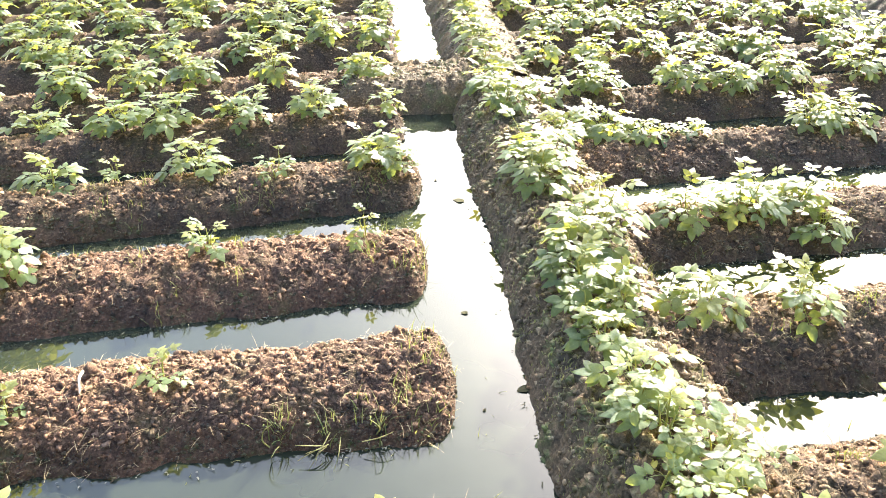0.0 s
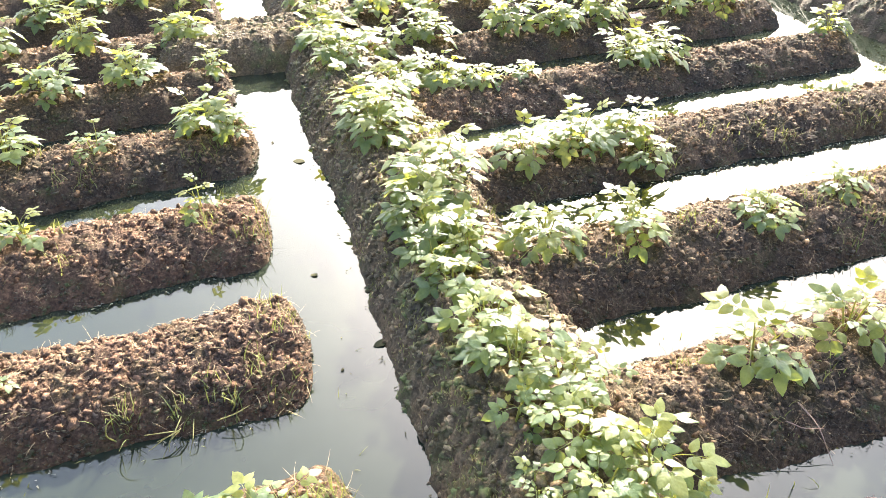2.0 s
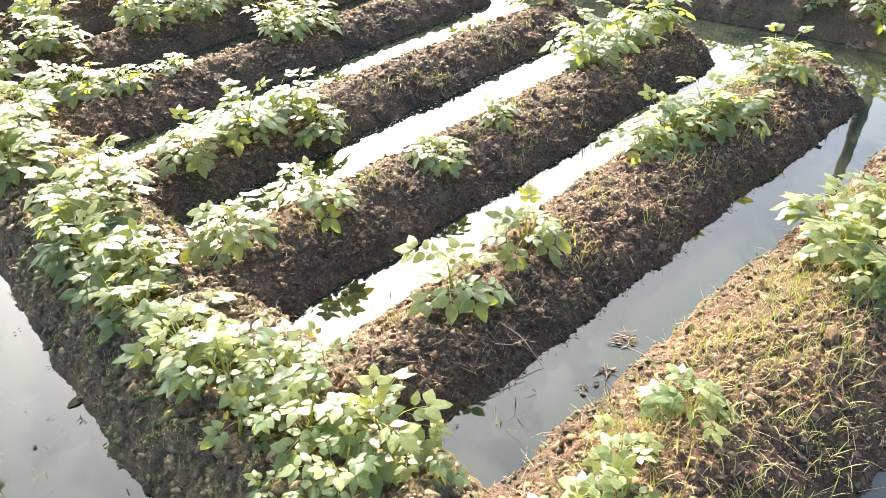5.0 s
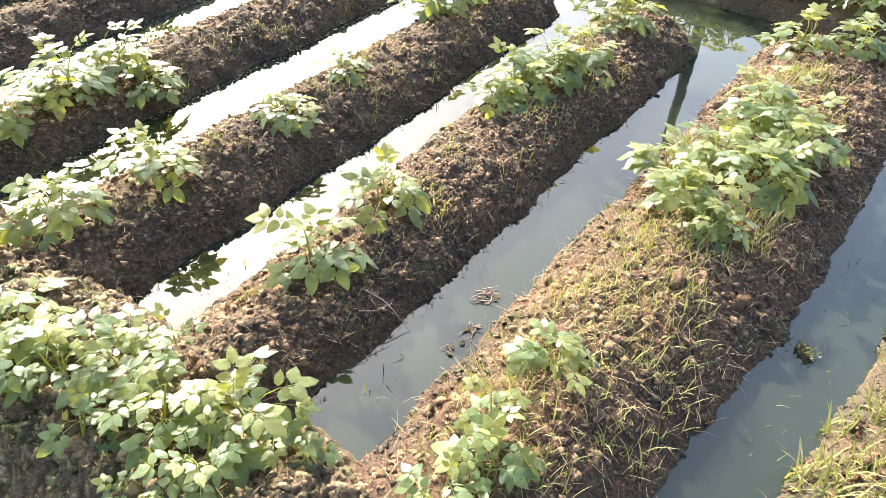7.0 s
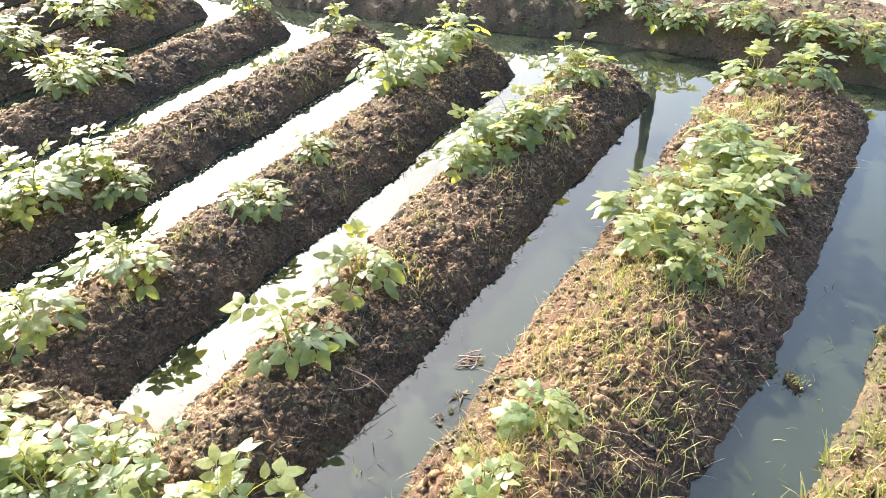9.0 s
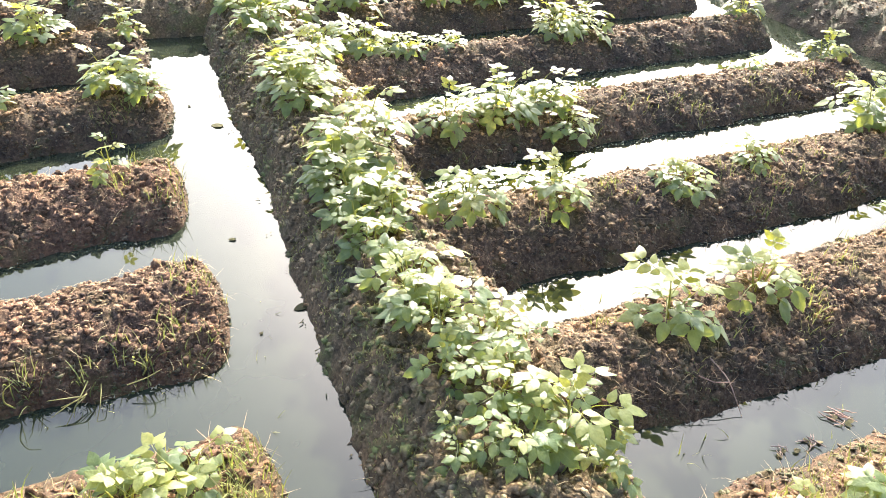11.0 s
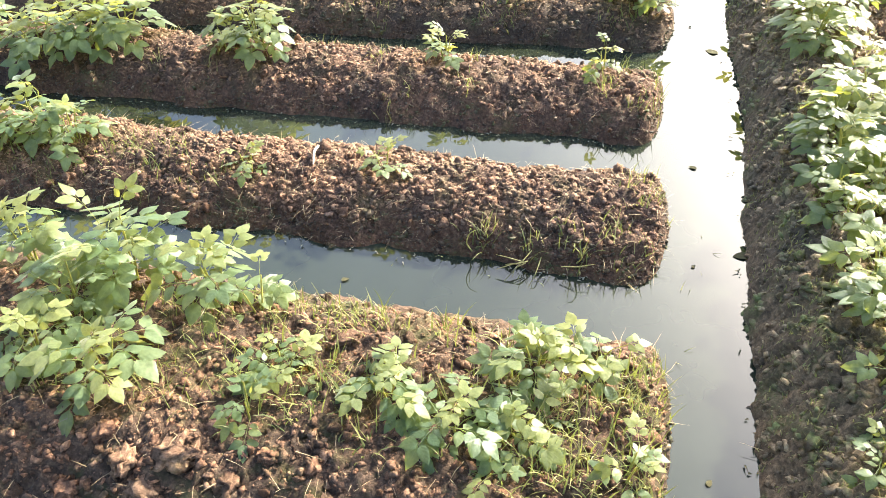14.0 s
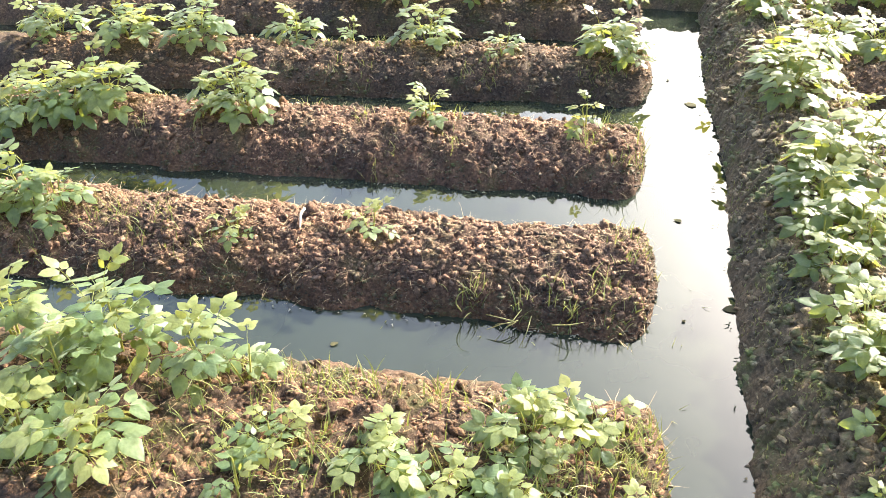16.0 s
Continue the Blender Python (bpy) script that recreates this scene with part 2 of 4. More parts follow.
class Mound:
    """A raised body of earth: dist gives the way in from its water line, width the reach of its slope, height its crest."""

    def __init__(self, dist, width, height, seed, relief=1.0):
        self.dist, self.width, self.height, self.seed, self.relief = dist, width, height, seed, relief

    def z(self, x, y):
        s = self.seed
        d = self.dist(x, y) + 0.018 * smooth_noise(x, y, 0.16, s) + 0.010 * smooth_noise(x, y, 0.05, s + 1)
        k = np.clip(d / self.width, 0, 1)
        top = self.height * (1 - (1 - k) ** 2.05) + self.height * 0.16 * smooth_noise(x, y, 0.5, s + 2) * k
        rough = (0.020 * lumps(x, y, 0.075, s + 3) ** 1.5 + 0.017 * lumps(x, y, 0.036, s + 4) + 0.009 * lumps(x, y, 0.019, s + 5) + 0.009 * smooth_noise(x, y, 0.012, s + 7) - 0.024) * self.relief
        return np.where(d > 0, top, np.maximum(1.5 * d, -0.14)) + rough * np.clip(0.35 + d / 0.05, 0, 1)

    def mesh(self, name, x0, x1, y0, y1, step, mat):
        xs, ys = np.arange(x0, x1 + step, step), np.arange(y0, y1 + step, step)
        x, y = np.meshgrid(xs, ys, indexing="ij")
        jx = 0.35 * step * smooth_noise(x, y, step * 1.4, self.seed + 8)
        jy = 0.35 * step * smooth_noise(x, y, step * 1.4, self.seed + 9)
        z = self.z(x, y)
        keep = z > -0.1
        verts = np.stack([x + jx, y + jy, z], axis=-1).reshape(-1, 3)
        faces = grid_faces(len(xs), len(ys))
        faces = faces[keep.ravel()[faces].any(axis=1)]
        used = np.unique(faces)
        back = np.zeros(len(verts), dtype=np.int32)
        back[used] = np.arange(len(used))
        return mesh_from(name, verts[used], back[faces], mat)


def lump_template(level, seed):
    bm = bmesh.new()
    bmesh.ops.create_icosphere(bm, subdivisions=level, radius=1.0)
    r = np.random.default_rng(seed)
    v = np.array([p.co[:] for p in bm.verts])
    f = np.array([[p.index for p in q.verts] for q in bm.faces])
    bm.free()
    v *= (1 + 0.2 * r.standard_normal((len(v), 1)).clip(-1.5, 2.0))
    v += (0.21 if level < 2 else 0.14) * r.standard_normal(v.shape)
    return v * np.array([1.0, r.uniform(0.6, 1.0), r.uniform(0.38, 0.72)]), f


def chip_template(seed):
    """A crumb of eight faces."""
    r = np.random.default_rng(seed)
    v = np.array([[1, 0, 0], [-1, 0, 0], [0, 1, 0], [0, -1, 0], [0, 0, 1], [0, 0, -1]], dtype=float)
    v = v * r.uniform(0.7, 1.25, (6, 1)) + 0.22 * r.standard_normal((6, 3))
    f = np.array([[0, 2, 4], [2, 1, 4], [1, 3, 4], [3, 0, 4], [2, 0, 5], [1, 2, 5], [3, 1, 5], [0, 3, 5]])
    return v * np.array([1.0, r.uniform(0.65, 1.0), r.uniform(0.5, 0.9)]), f


SMALL_LUMPS = [chip_template(40 + i) for i in range(14)]
ROUND_LUMPS = [lump_template(1, 140 + i) for i in range(14)]
CLOD_SHAPES = [lump_template(2, 60 + i) for i in range(6)]


def turns(n):
    q = rng.standard_normal((n, 4))
    q /= np.linalg.norm(q, axis=1, keepdims=True)
    w, x, y, z = q.T
    return np.stack([1 - 2 * (y * y + z * z), 2 * (x * y - z * w), 2 * (x * z + y * w),
                     2 * (x * y + z * w), 1 - 2 * (x * x + z * z), 2 * (y * z - x * w),
                     2 * (x * z - y * w), 2 * (y * z + x * w), 1 - 2 * (x * x + y * y)], axis=1).reshape(n, 3, 3)


def spread(mound, n, x0, x1, y0, y1, lowest=0.004):
    """n random places on a mound, above the water."""
    x, y = rng.uniform(x0, x1, n * 3), rng.uniform(y0, y1, n * 3)
    z = mound.z(x, y)
    ok = np.flatnonzero(z > lowest)[:n]
    return np.stack([x[ok], y[ok], z[ok]], axis=1)


def crumbs(name, places, low, high, mat, skew=3.6):
    """Many small lumps of earth in one mesh."""
    verts, faces, at = [], [], 0
    size = low + (high - low) * rng.random(len(places)) ** skew
    kind = rng.integers(0, len(SMALL_LUMPS), len(places))
    kind = np.where(size > max(0.0085, 0.62 * high), len(SMALL_LUMPS) + kind % len(ROUND_LUMPS), kind)
    spin = turns(len(places))
    for k, (v, f) in enumerate(SMALL_LUMPS + ROUND_LUMPS):
        own = np.flatnonzero(kind == k)
        pts = np.einsum("nij,vj->nvi", spin[own], v) * size[own, None, None] * np.array([1.12, 1.12, 0.7]) + places[own, None, :] - np.array([0, 0, 0.16]) * size[own, None, None]
        verts.append(pts.reshape(-1, 3))
        faces.append((f[None] + (at + len(v) * np.arange(len(own)))[:, None, None]).reshape(-1, 3))
        at += len(v) * len(own)
    return mesh_from(name, np.concatenate(verts), np.concatenate(faces), mat)


def blades(name, places, low, high, width, mat, lean=0.7, segs=3, flat=False):
    """Grass or straw: narrow bent strips with a fold, in one mesh."""
    n = len(places)
    length = rng.uniform(low, high, n)
    az, tilt = rng.uniform(0, 2 * math.pi, n), rng.uniform(0.1, lean, n)
    if flat:
        tilt = rng.uniform(1.25, 1.6, n)
    bend = rng.uniform(0.1, 1.5, n) * (0.5 if flat else 1.0)
    t = np.linspace(0, 1, segs + 1)
    ang = tilt[:, None] + bend[:, None] * t[None]
    dl = (length / segs)[:, None]
    out = np.concatenate([np.zeros((n, 1)), np.cumsum(np.sin(ang[:, :-1]) * dl, axis=1)], axis=1)
    up = np.concatenate([np.zeros((n, 1)), np.cumsum(np.cos(ang[:, :-1]) * dl, axis=1)], axis=1)
    sway = rng.uniform(-0.25, 0.25, n)[:, None] * length[:, None] * t[None] ** 2
    ca, sa = np.cos(az)[:, None], np.sin(az)[:, None]
    cx, cy = out * ca - sway * sa, out * sa + sway * ca
    w = width * rng.uniform(0.6, 1.3, n)[:, None] * (1 - 0.9 * t[None] ** 1.6)
    rows = []
    for side, lift in ((-1, 0.25), (0, 0.0), (1, 0.25)):
        rows.append(np.stack([places[:, 0:1] + cx - side * w * sa, places[:, 1:2] + cy + side * w * ca, places[:, 2:3] + up + lift * w + (0.004 if flat else 0)], axis=-1))
    verts = np.stack(rows, axis=2).reshape(-1, 3)
    one = np.array([[3 * i + j, 3 * i + j + 1, 3 * i + j + 4, 3 * i + j + 3] for i in range(segs) for j in (0, 1)])
    faces = (one[None] + (3 * (segs + 1) * np.arange(n))[:, None, None]).reshape(-1, 4)
    uv = np.stack([np.broadcast_to(t[:, None], (segs + 1, 3)), np.broadcast_to(np.array([0.0, 0.5, 1.0])[None], (segs + 1, 3))], axis=-1)
    return mesh_from(name, verts, faces, mat, True, np.tile(uv.reshape(-1, 2), (n, 1)))


# ---- ground, water ----
def make_ground():
    xs = np.concatenate([[-900, -300, -90, -30, -12, -8], np.arange(-7, 8.1, 0.25), [9, 12, 30, 90, 300, 900]])
    ys = np.concatenate([[-900, -300, -90, -30, -10, -5], np.arange(-4, 13.1, 0.25), [14, 20, 40, 90, 300, 900]])
    x, y = np.meshgrid(xs, ys, indexing="ij")
    inside = np.clip(np.minimum(np.minimum(x + 6.0, 8.8 - x), np.minimum(y + 2.2, 12.0 - y)) / 0.5, 0, 1)
    z = 0.1 - 0.26 * inside + 0.03 * smooth_noise(x, y, 1.1, 5) * (np.abs(x) < 10)
    tagged(new("ground", mesh_from("ground", np.stack([x, y, z], -1).reshape(-1, 3), grid_faces(len(xs), len(ys)), MUD, True)),
           "dark brown bare field earth around the flooded beds", "ground", kind="structure")
    xs, ys = np.linspace(-6.3, 5.2, 29), np.linspace(-2.5, 12.3, 37)
    x, y = np.meshgrid(xs, ys, indexing="ij")
    tagged(new("water", mesh_from("water", np.stack([x, y, 0 * x], -1).reshape(-1, 3), grid_faces(29, 37), WATER, True)),
           "still turbid irrigation water reflecting a bright hazy sky", "water", kind="structure")


make_ground()
MOUNDS = {}


def inner(side, end, w):
    """How far in from a water line with rounded corners."""
    a, b = np.maximum(0, 1 - side / w), np.maximum(0, 1 - end / (0.30 * w))
    return w * (1 - np.hypot(a, b))


def earth(key, name, mound, box, step, mats, label, count, sizes, big, straw, category="raised bed", group="raised beds", near=None, skew=4.2):
    """A body of earth with its crumbs, its single large clods and its straw."""
    x0, x1, y0, y1 = box
    MOUNDS[key] = mound
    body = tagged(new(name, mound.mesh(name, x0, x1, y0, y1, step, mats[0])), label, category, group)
    area = near or box
    if count:
        p = spread(mound, count, *area, lowest=-0.008)
        # dry crust on the crown; flank crumbs are damp, with shade in their colour
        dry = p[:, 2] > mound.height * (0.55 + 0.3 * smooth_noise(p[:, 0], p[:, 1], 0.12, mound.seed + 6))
        for name, own, mat, high in (("dry_crust", p[dry], mats[1], sizes[1]), ("damp_loose_soil", p[~dry], mats[2] if len(mats) > 2 else WET_SHADE_CLOD, 0.78 * sizes[1])):
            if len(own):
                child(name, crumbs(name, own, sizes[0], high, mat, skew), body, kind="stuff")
    shapes = [mesh_from("clod", v, f, mats[1]) for v, f in CLOD_SHAPES] if big else []
    for x, y, z in spread(mound, big, *area, lowest=0.03):
        r = rng.uniform(0.009, 0.018) if rng.random() < 0.94 else rng.uniform(0.019, 0.028)
        m = pose(x, y, z + r * 0.25, *rng.uniform(0, 360, 3)) @ Matrix.Scale(r, 4)
        child("clod", shapes[rng.integers(len(shapes))], body, m)
    if straw:
        child("straw", blades("straw", spread(mound, int(0.75 * straw), *area), 0.012, 0.07, 0.0007, STRAW, flat=True, segs=2), body, kind="stuff")
    return body


def bed(key, x0, x1, front, rear, slope, height, step, label, count, sizes, big, straw, open_left=True, open_right=True, mats=None, near=None, seed=0, width=0.25, notch=None, rear_slope=None):
    back = slope if rear_slope is None else rear_slope

    def dist(x, y):
        side = np.minimum(y - (front + slope * x) - (notch(x) if notch else 0.0), rear + back * x - y)
        end = np.minimum(x - x0 if open_left else 9 + 0 * x, x1 - x if open_right else 9 + 0 * x)
        return inner(side, end, width)
    lo, hi = min(slope * x0, slope * x1), max(back * x0, back * x1)
    return earth(key, "soil_bed", Mound(dist, width, height, seed), (x0 - 0.06, x1 + 0.06, front + lo - 0.08, rear + hi + 0.08), step, mats or (SOIL, CLOD), label, count, sizes, big, straw, near=near)


CRUMB = (0.0026, 0.0148)
# beds on the near side of the channel, from the nearest to the farthest
bed("n0", -3.2, 0.208, 0.42, 1.262, 0.03, 0.16, 0.0105, "weedy brown soil bed with grass and potato plants", 14000, CRUMB, 150, 1000, mats=(TURF, TURF_CLOD), near=(-1.5, 0.3, 0.42, 1.2), seed=10, width=0.3)
bed("b1", -3.4, 0.18, 1.51, 1.99, 0.05, 0.115, 0.0095, "crumbly reddish-brown soil bed with nearly bare top", 18500, CRUMB, 170, 1700, mats=(RED_SOIL, RED_CLOD), near=(-2.3, 0.22, 1.30, 1.90), seed=20)
bed("b2", -3.6, 0.134, 2.21, 2.70, 0.07, 0.124, 0.0105, "crumbly brown soil bed with a few small plants", 14500, CRUMB, 130, 1300, mats=(RED_SOIL, RED_CLOD), near=(-2.6, 0.2, 1.95, 2.58), seed=30)
bed("b3", -4.0, 0.15, 2.92, 3.40, 0.10, 0.13, 0.014, "dark brown soil bed with scattered potato plants", 8500, (0.005, 0.018), 40, 900, near=(-2.8, 0.2, 2.55, 3.3), seed=40)
FAR_LABEL = "dark brown soil bed crowded with potato plants"
for i, (y, step, count) in enumerate(((3.62, 0.015, 5000), (4.32, 0.016, 4000), (5.02, 0.021, 1800), (5.72, 0.021, 1500), (6.42, 0.024, 1200), (7.12, 0.024, 1200))):
    bed("b%d" % (i + 4), -5.2, 0.10, y, y + 0.46, 0.10, 0.135, step, FAR_LABEL, count, (0.006, 0.019), 0, 300 if i < 2 else 60, near=(-3, 0.15, y - 0.3, y + 0.5), seed=50 + 10 * i)
for x, y, size in ((-0.78, 0.62, 0.045), (-0.66, 0.60, 0.035), (-0.72, 0.70, 0.03), (-0.88, 0.58, 0.032), (-0.55, 0.98, 0.038), (-0.30, 0.62, 0.03), (-0.45, 0.60, 0.026), (-0.1, 0.60, 0.034), (-0.60, 0.66, 0.022), (-0.95, 0.63, 0.028), (-0.82, 0.54, 0.036), (-0.38, 0.56, 0.022), (-0.5, 0.66, 0.02), (-0.22, 0.55, 0.025), (-0.68, 0.53, 0.024), (-0.98, 0.52, 0.03)):
    v, f = lump_template(3, int(size * 1000))
    z = float(MOUNDS["n0"].z(np.array([x]), np.array([y]))[0])
    tagged(new("soil_clod", mesh_from("soil_clod", v * size, f, TURF_CLOD)), "large dry clod of earth lying on the bed", "soil clod", "large clods").matrix_basis = pose(x, y, z + size * 0.15, 0, 0, 900 * x)
# beds beyond the channel bank
bed("n", 0.7, 4.1, 0.03, 0.72, 0.0, 0.135, 0.0105, "broad brown soil bed with grass and leafy plants", 19000, (0.0028, 0.017), 110, 4200, open_left=False, mats=(RED_SOIL, CLOD), near=(0.85, 4.1, 0.0, 0.75), seed=210, width=0.34, notch=lambda x: np.interp(x, [0.7, 1.44, 1.85, 2.3, 3.2], [0.14, 0.10, 0.04, -0.01, -0.03]))
bed("r1", 0.65, 3.78, 0.92, 1.325, 0.01, 0.135, 0.01, "crumbly brown soil bed with small potato plants", 18500, CRUMB, 110, 2800, open_left=False, near=(0.7, 3.8, 0.85, 1.5), seed=220, rear_slope=0.05)
bed("r2", 0.65, 3.72, 1.535, 2.01, 0.04, 0.135, 0.0105, "crumbly dark brown soil bed with scattered plants", 14500, CRUMB, 90, 2000, open_left=False, near=(0.7, 3.75, 1.45, 2.15), seed=230)
bed("r3", 0.65, 3.70, 2.29, 2.75, 0.04, 0.108, 0.014, "dark brown soil bed with large potato plants", 8500, (0.005, 0.018), 40, 900, open_left=False, near=(0.7, 3.7, 2.2, 2.9), seed=240)
for i, (y, step, count) in enumerate(((2.98, 0.014, 6000), (3.68, 0.015, 4500), (4.38, 0.018, 3000), (5.08, 0.021, 1800), (5.80, 0.024, 1200), (6.55, 0.024, 1200))):
    bed("r%d" % (i + 4), 0.65, 3.62, y + 0.02, y + 0.46, 0.05, 0.12, step, FAR_LABEL, count, (0.006, 0.019), 0, 400 if i < 2 else 60, open_left=False, near=(0.7, 3.6, y, y + 0.65), seed=250 + 10 * i)
# the bank along the channel, the earth dam across it, the grassy margin and the far bank
earth("bank", "soil_bank", Mound(lambda x, y: np.minimum(x - 0.40 + 0.02 * np.sin(y * 2.1) - 0.04 * np.clip((1.35 - y) / 0.5, 0, 1), 0.66 * (1.0 - x)), 0.21, 0.17, 400, 1.6), (0.30, 1.05, -0.6, 4.6), 0.009, (BANK, BANK_CLOD, BANK_CLOD),
      "damp dark soil bank along the channel, planted on top", 15000, (0.0030, 0.021), 60, 500, "bank", "soil banks", (0.38, 0.98, 0.55, 4.0), 3.4)
earth("bank2", "soil_bank", Mound(lambda x, y: np.minimum(x - 0.40, 0.99 - x), 0.25, 0.19, 410), (0.30, 1.05, 4.3, 9.5), 0.024, (BANK, BANK_CLOD, BANK_CLOD),
      "damp dark soil bank planted with potatoes", 3000, (0.008, 0.019), 0, 40, "bank", "soil banks")
earth("dam", "soil_dam", Mound(lambda x, y: np.minimum(np.minimum(x + 0.3, 0.8 - x), np.minimum(y - 4.12, 4.75 - y)), 0.17, 0.17, 420), (-0.3, 0.8, 4.02, 4.85), 0.012, (BANK, BANK_CLOD, BANK_CLOD),
      "low earth dam closing the channel between the beds", 3000, (0.006, 0.016), 0, 40, "dam", "soil banks")


def margin_edge(x):
    return np.interp(x, [0.6, 1.5, 2.0, 2.75, 3.4, 4.5], [0.02, -0.09, -0.17, -0.235, -0.255, -0.23])


earth("margin", "soil_bank", Mound(lambda x, y: margin_edge(x) - y, 0.3, 0.10, 430), (0.6, 4.8, -2.6, 0.05), 0.018, (WET, TURF_CLOD, WET_SHADE_CLOD),
      "grassy low soil bank with yellow-green tufts", 9500, CRUMB, 110, 500, "bank", "soil banks", (1.2, 3.6, -0.6, 0.0))


earth("stand", "soil_bank", Mound(lambda x, y: 0.10 + 0.03 * np.sin(1.9 * x) - y, 0.3, 0.10, 435), (-6.6, 0.62, -2.6, 0.2), 0.03, (BANK, BANK_CLOD, BANK_CLOD),
      "low trodden soil bank at the near end of the beds", 2500, (0.006, 0.016), 0, 80, "bank", "soil banks", (-2.0, 0.6, -1.0, 0.15))


def far_edge(y):
    return np.interp(y, [0.2, 1.44, 2.05, 2.8, 3.62, 4.4, 9.0], [4.42, 4.38, 4.22, 4.06, 3.95, 4.02, 4.2])


earth("far", "soil_bank", Mound(lambda x, y: np.minimum(x - far_edge(y), 5.45 - x), 0.42, 0.24, 440, 0.6), (3.7, 5.7, -2.6, 7.5), 0.0185, (WET, CLOD),
      "broad grey-brown soil bank with low plants on top", 12000, (0.006, 0.019), 0, 260, "bank", "soil banks", (3.8, 5.4, 0.0, 4.5))


def make_path():
    m = Mound(lambda x, y: np.minimum(x - 4.93 - 0.04 * np.sin(1.7 * y), 5.40 - x + 0.03 * np.sin(2.3 * y)), 0.12, 0.285, 460, 0.3)
    xs = m.mesh("path", 4.7, 6.3, -2.6, 9.5, 0.03, DRY)
    tagged(new("path", xs), "pale dry trodden earth footpath beyond the far bank", "path", kind="structure")
    xs, ys = np.arange(5.4, 9.1, 0.12), np.arange(-3, 12.1, 0.12)
    x, y = np.meshgrid(xs, ys, indexing="ij")
    z = 0.04 + 0.04 * smooth_noise(x, y, 0.6, 470) + 0.04 * lumps(x, y, 0.3, 471) - 0.2 * np.clip((x - 8.4) / 0.5, 0, 1)
    tagged(new("field", mesh_from("field", np.stack([x, y, z], -1).reshape(-1, 3), grid_faces(len(xs), len(ys)), DARK_GROUND)),
           "dark ground of the neighbouring plot, standing in for shaded water", "field", kind="structure")


make_path()


# ---- potato plants ----
LEAFLET_FACES = grid_faces(5, 5)


def leaflet(length, width, droop, fold, seed, across=5):
    """One ovate leaflet along +x: vertices on a grid of 5 rows, with its map."""
    r = np.random.default_rng(seed)
    u, v = np.meshgrid(np.array([0.0, 0.17, 0.43, 0.75, 1.0]), np.linspace(-1, 1, across), indexing="ij")
    half = 0.5 * width * np.sin(math.pi * u ** 0.74) ** 0.72 * (1 - 0.2 * u ** 3) + 0.0005
    half[-1] = 0.0004
    x = length * (u + 0.05 * np.abs(v) * (0.6 - u)) + 0.02 * length * np.sin(5 * u + r.uniform(0, 6)) * v
    y = half * v * r.uniform(0.94, 1.06, (5, 1))
    wave = 0.045 * width * np.sin(u * 8 + r.uniform(0, 6)) * np.abs(v) ** 2 * np.sign(v)
    z = fold * np.abs(y) - 0.9 * fold * width * 0.5 * np.abs(v) ** 3 * np.sin(math.pi * u) - droop * length * u ** 2 + wave
    return np.stack([x, y, z], -1).reshape(-1, 3), np.stack([u, (v + 1) / 2], -1).reshape(-1, 2)


def tube(points, radii, sides=5):
    pts = np.asarray(points)
    verts = []
    for i, p in enumerate(pts):
        t = pts[min(i + 1, len(pts) - 1)] - pts[max(i - 1, 0)]
        t = t / (np.linalg.norm(t) + 1e-9)
        s = np.cross(t, [0.3, 1, 0.2] if abs(t[2]) > 0.8 else [0, 0, 1])
        s /= np.linalg.norm(s)
        q = np.cross(t, s)
        for k in range(sides):
            c = 2 * math.pi * k / sides
            verts.append(p + radii[i] * (math.cos(c) * s + math.sin(c) * q))
    faces = [[i * sides + k, i * sides + (k + 1) % sides, (i + 1) * sides + (k + 1) % sides, (i + 1) * sides + k] for i in range(len(pts) - 1) for k in range(sides)]
    return np.array(verts), np.array(faces)


def leaf_mesh(seed, mat, pairs=3, sag=0.4, across=5):
    """A compound leaf along +x, about 0.18 long, with leaflets in close pairs and a larger one at the tip."""
    r = np.random.default_rng(seed)
    total, arch = r.uniform(0.10, 0.125), r.uniform(0.012, 0.024)

    def along(t):
        return np.array([total * t, 0.007 * math.sin(3 * t + seed), arch * math.sin(2.6 * t) - sag * 0.05 * t * t])
    verts, faces, uvs = [], [], []
    v, f = tube([along(t) for t in np.linspace(0, 1, 4)], np.linspace(0.0018, 0.0010, 4), 3)
    verts.append(v), faces.append(f), uvs.append(np.full((len(v), 2), 0.5))
    at = len(v)
    spots = [(1.0, 0.0, r.uniform(0.066, 0.078))]
    for k in range(pairs):
        t = 0.93 - 0.27 * k - r.uniform(0, 0.05)
        for side in (-1, 1):
            spots.append((t + r.uniform(-0.04, 0.04), side * r.uniform(50, 72), (0.062 - 0.0085 * k) * r.uniform(0.86, 1.1)))
    for n, (t, turn, size) in enumerate(spots):
        lv, uv = leaflet(size, size * r.uniform(0.53, 0.64), r.uniform(0.03, 0.22), r.uniform(0.14, 0.46), seed * 31 + n, across)
        dip = -math.degrees(math.atan2(along(min(t + 0.05, 1.05))[2] - along(t - 0.05)[2], 0.1 * total))
        m = pose(*along(t), 0, dip, 0) @ pose(0, 0, 0, 0, 0, turn) @ pose(0, 0, 0, r.uniform(-10, 10), r.uniform(-12, 8), 0)
        lv = lv + np.array([0.005 if turn else -0.002, 0, 0])
        lv = lv @ np.array(m.to_3x3()).T + np.array(m.translation)
        verts.append(lv), faces.append(grid_faces(5, across) + at), uvs.append(uv)
        at += len(lv)
    return mesh_from("leaf", np.concatenate(verts), np.concatenate(faces), mat, True, np.concatenate(uvs))


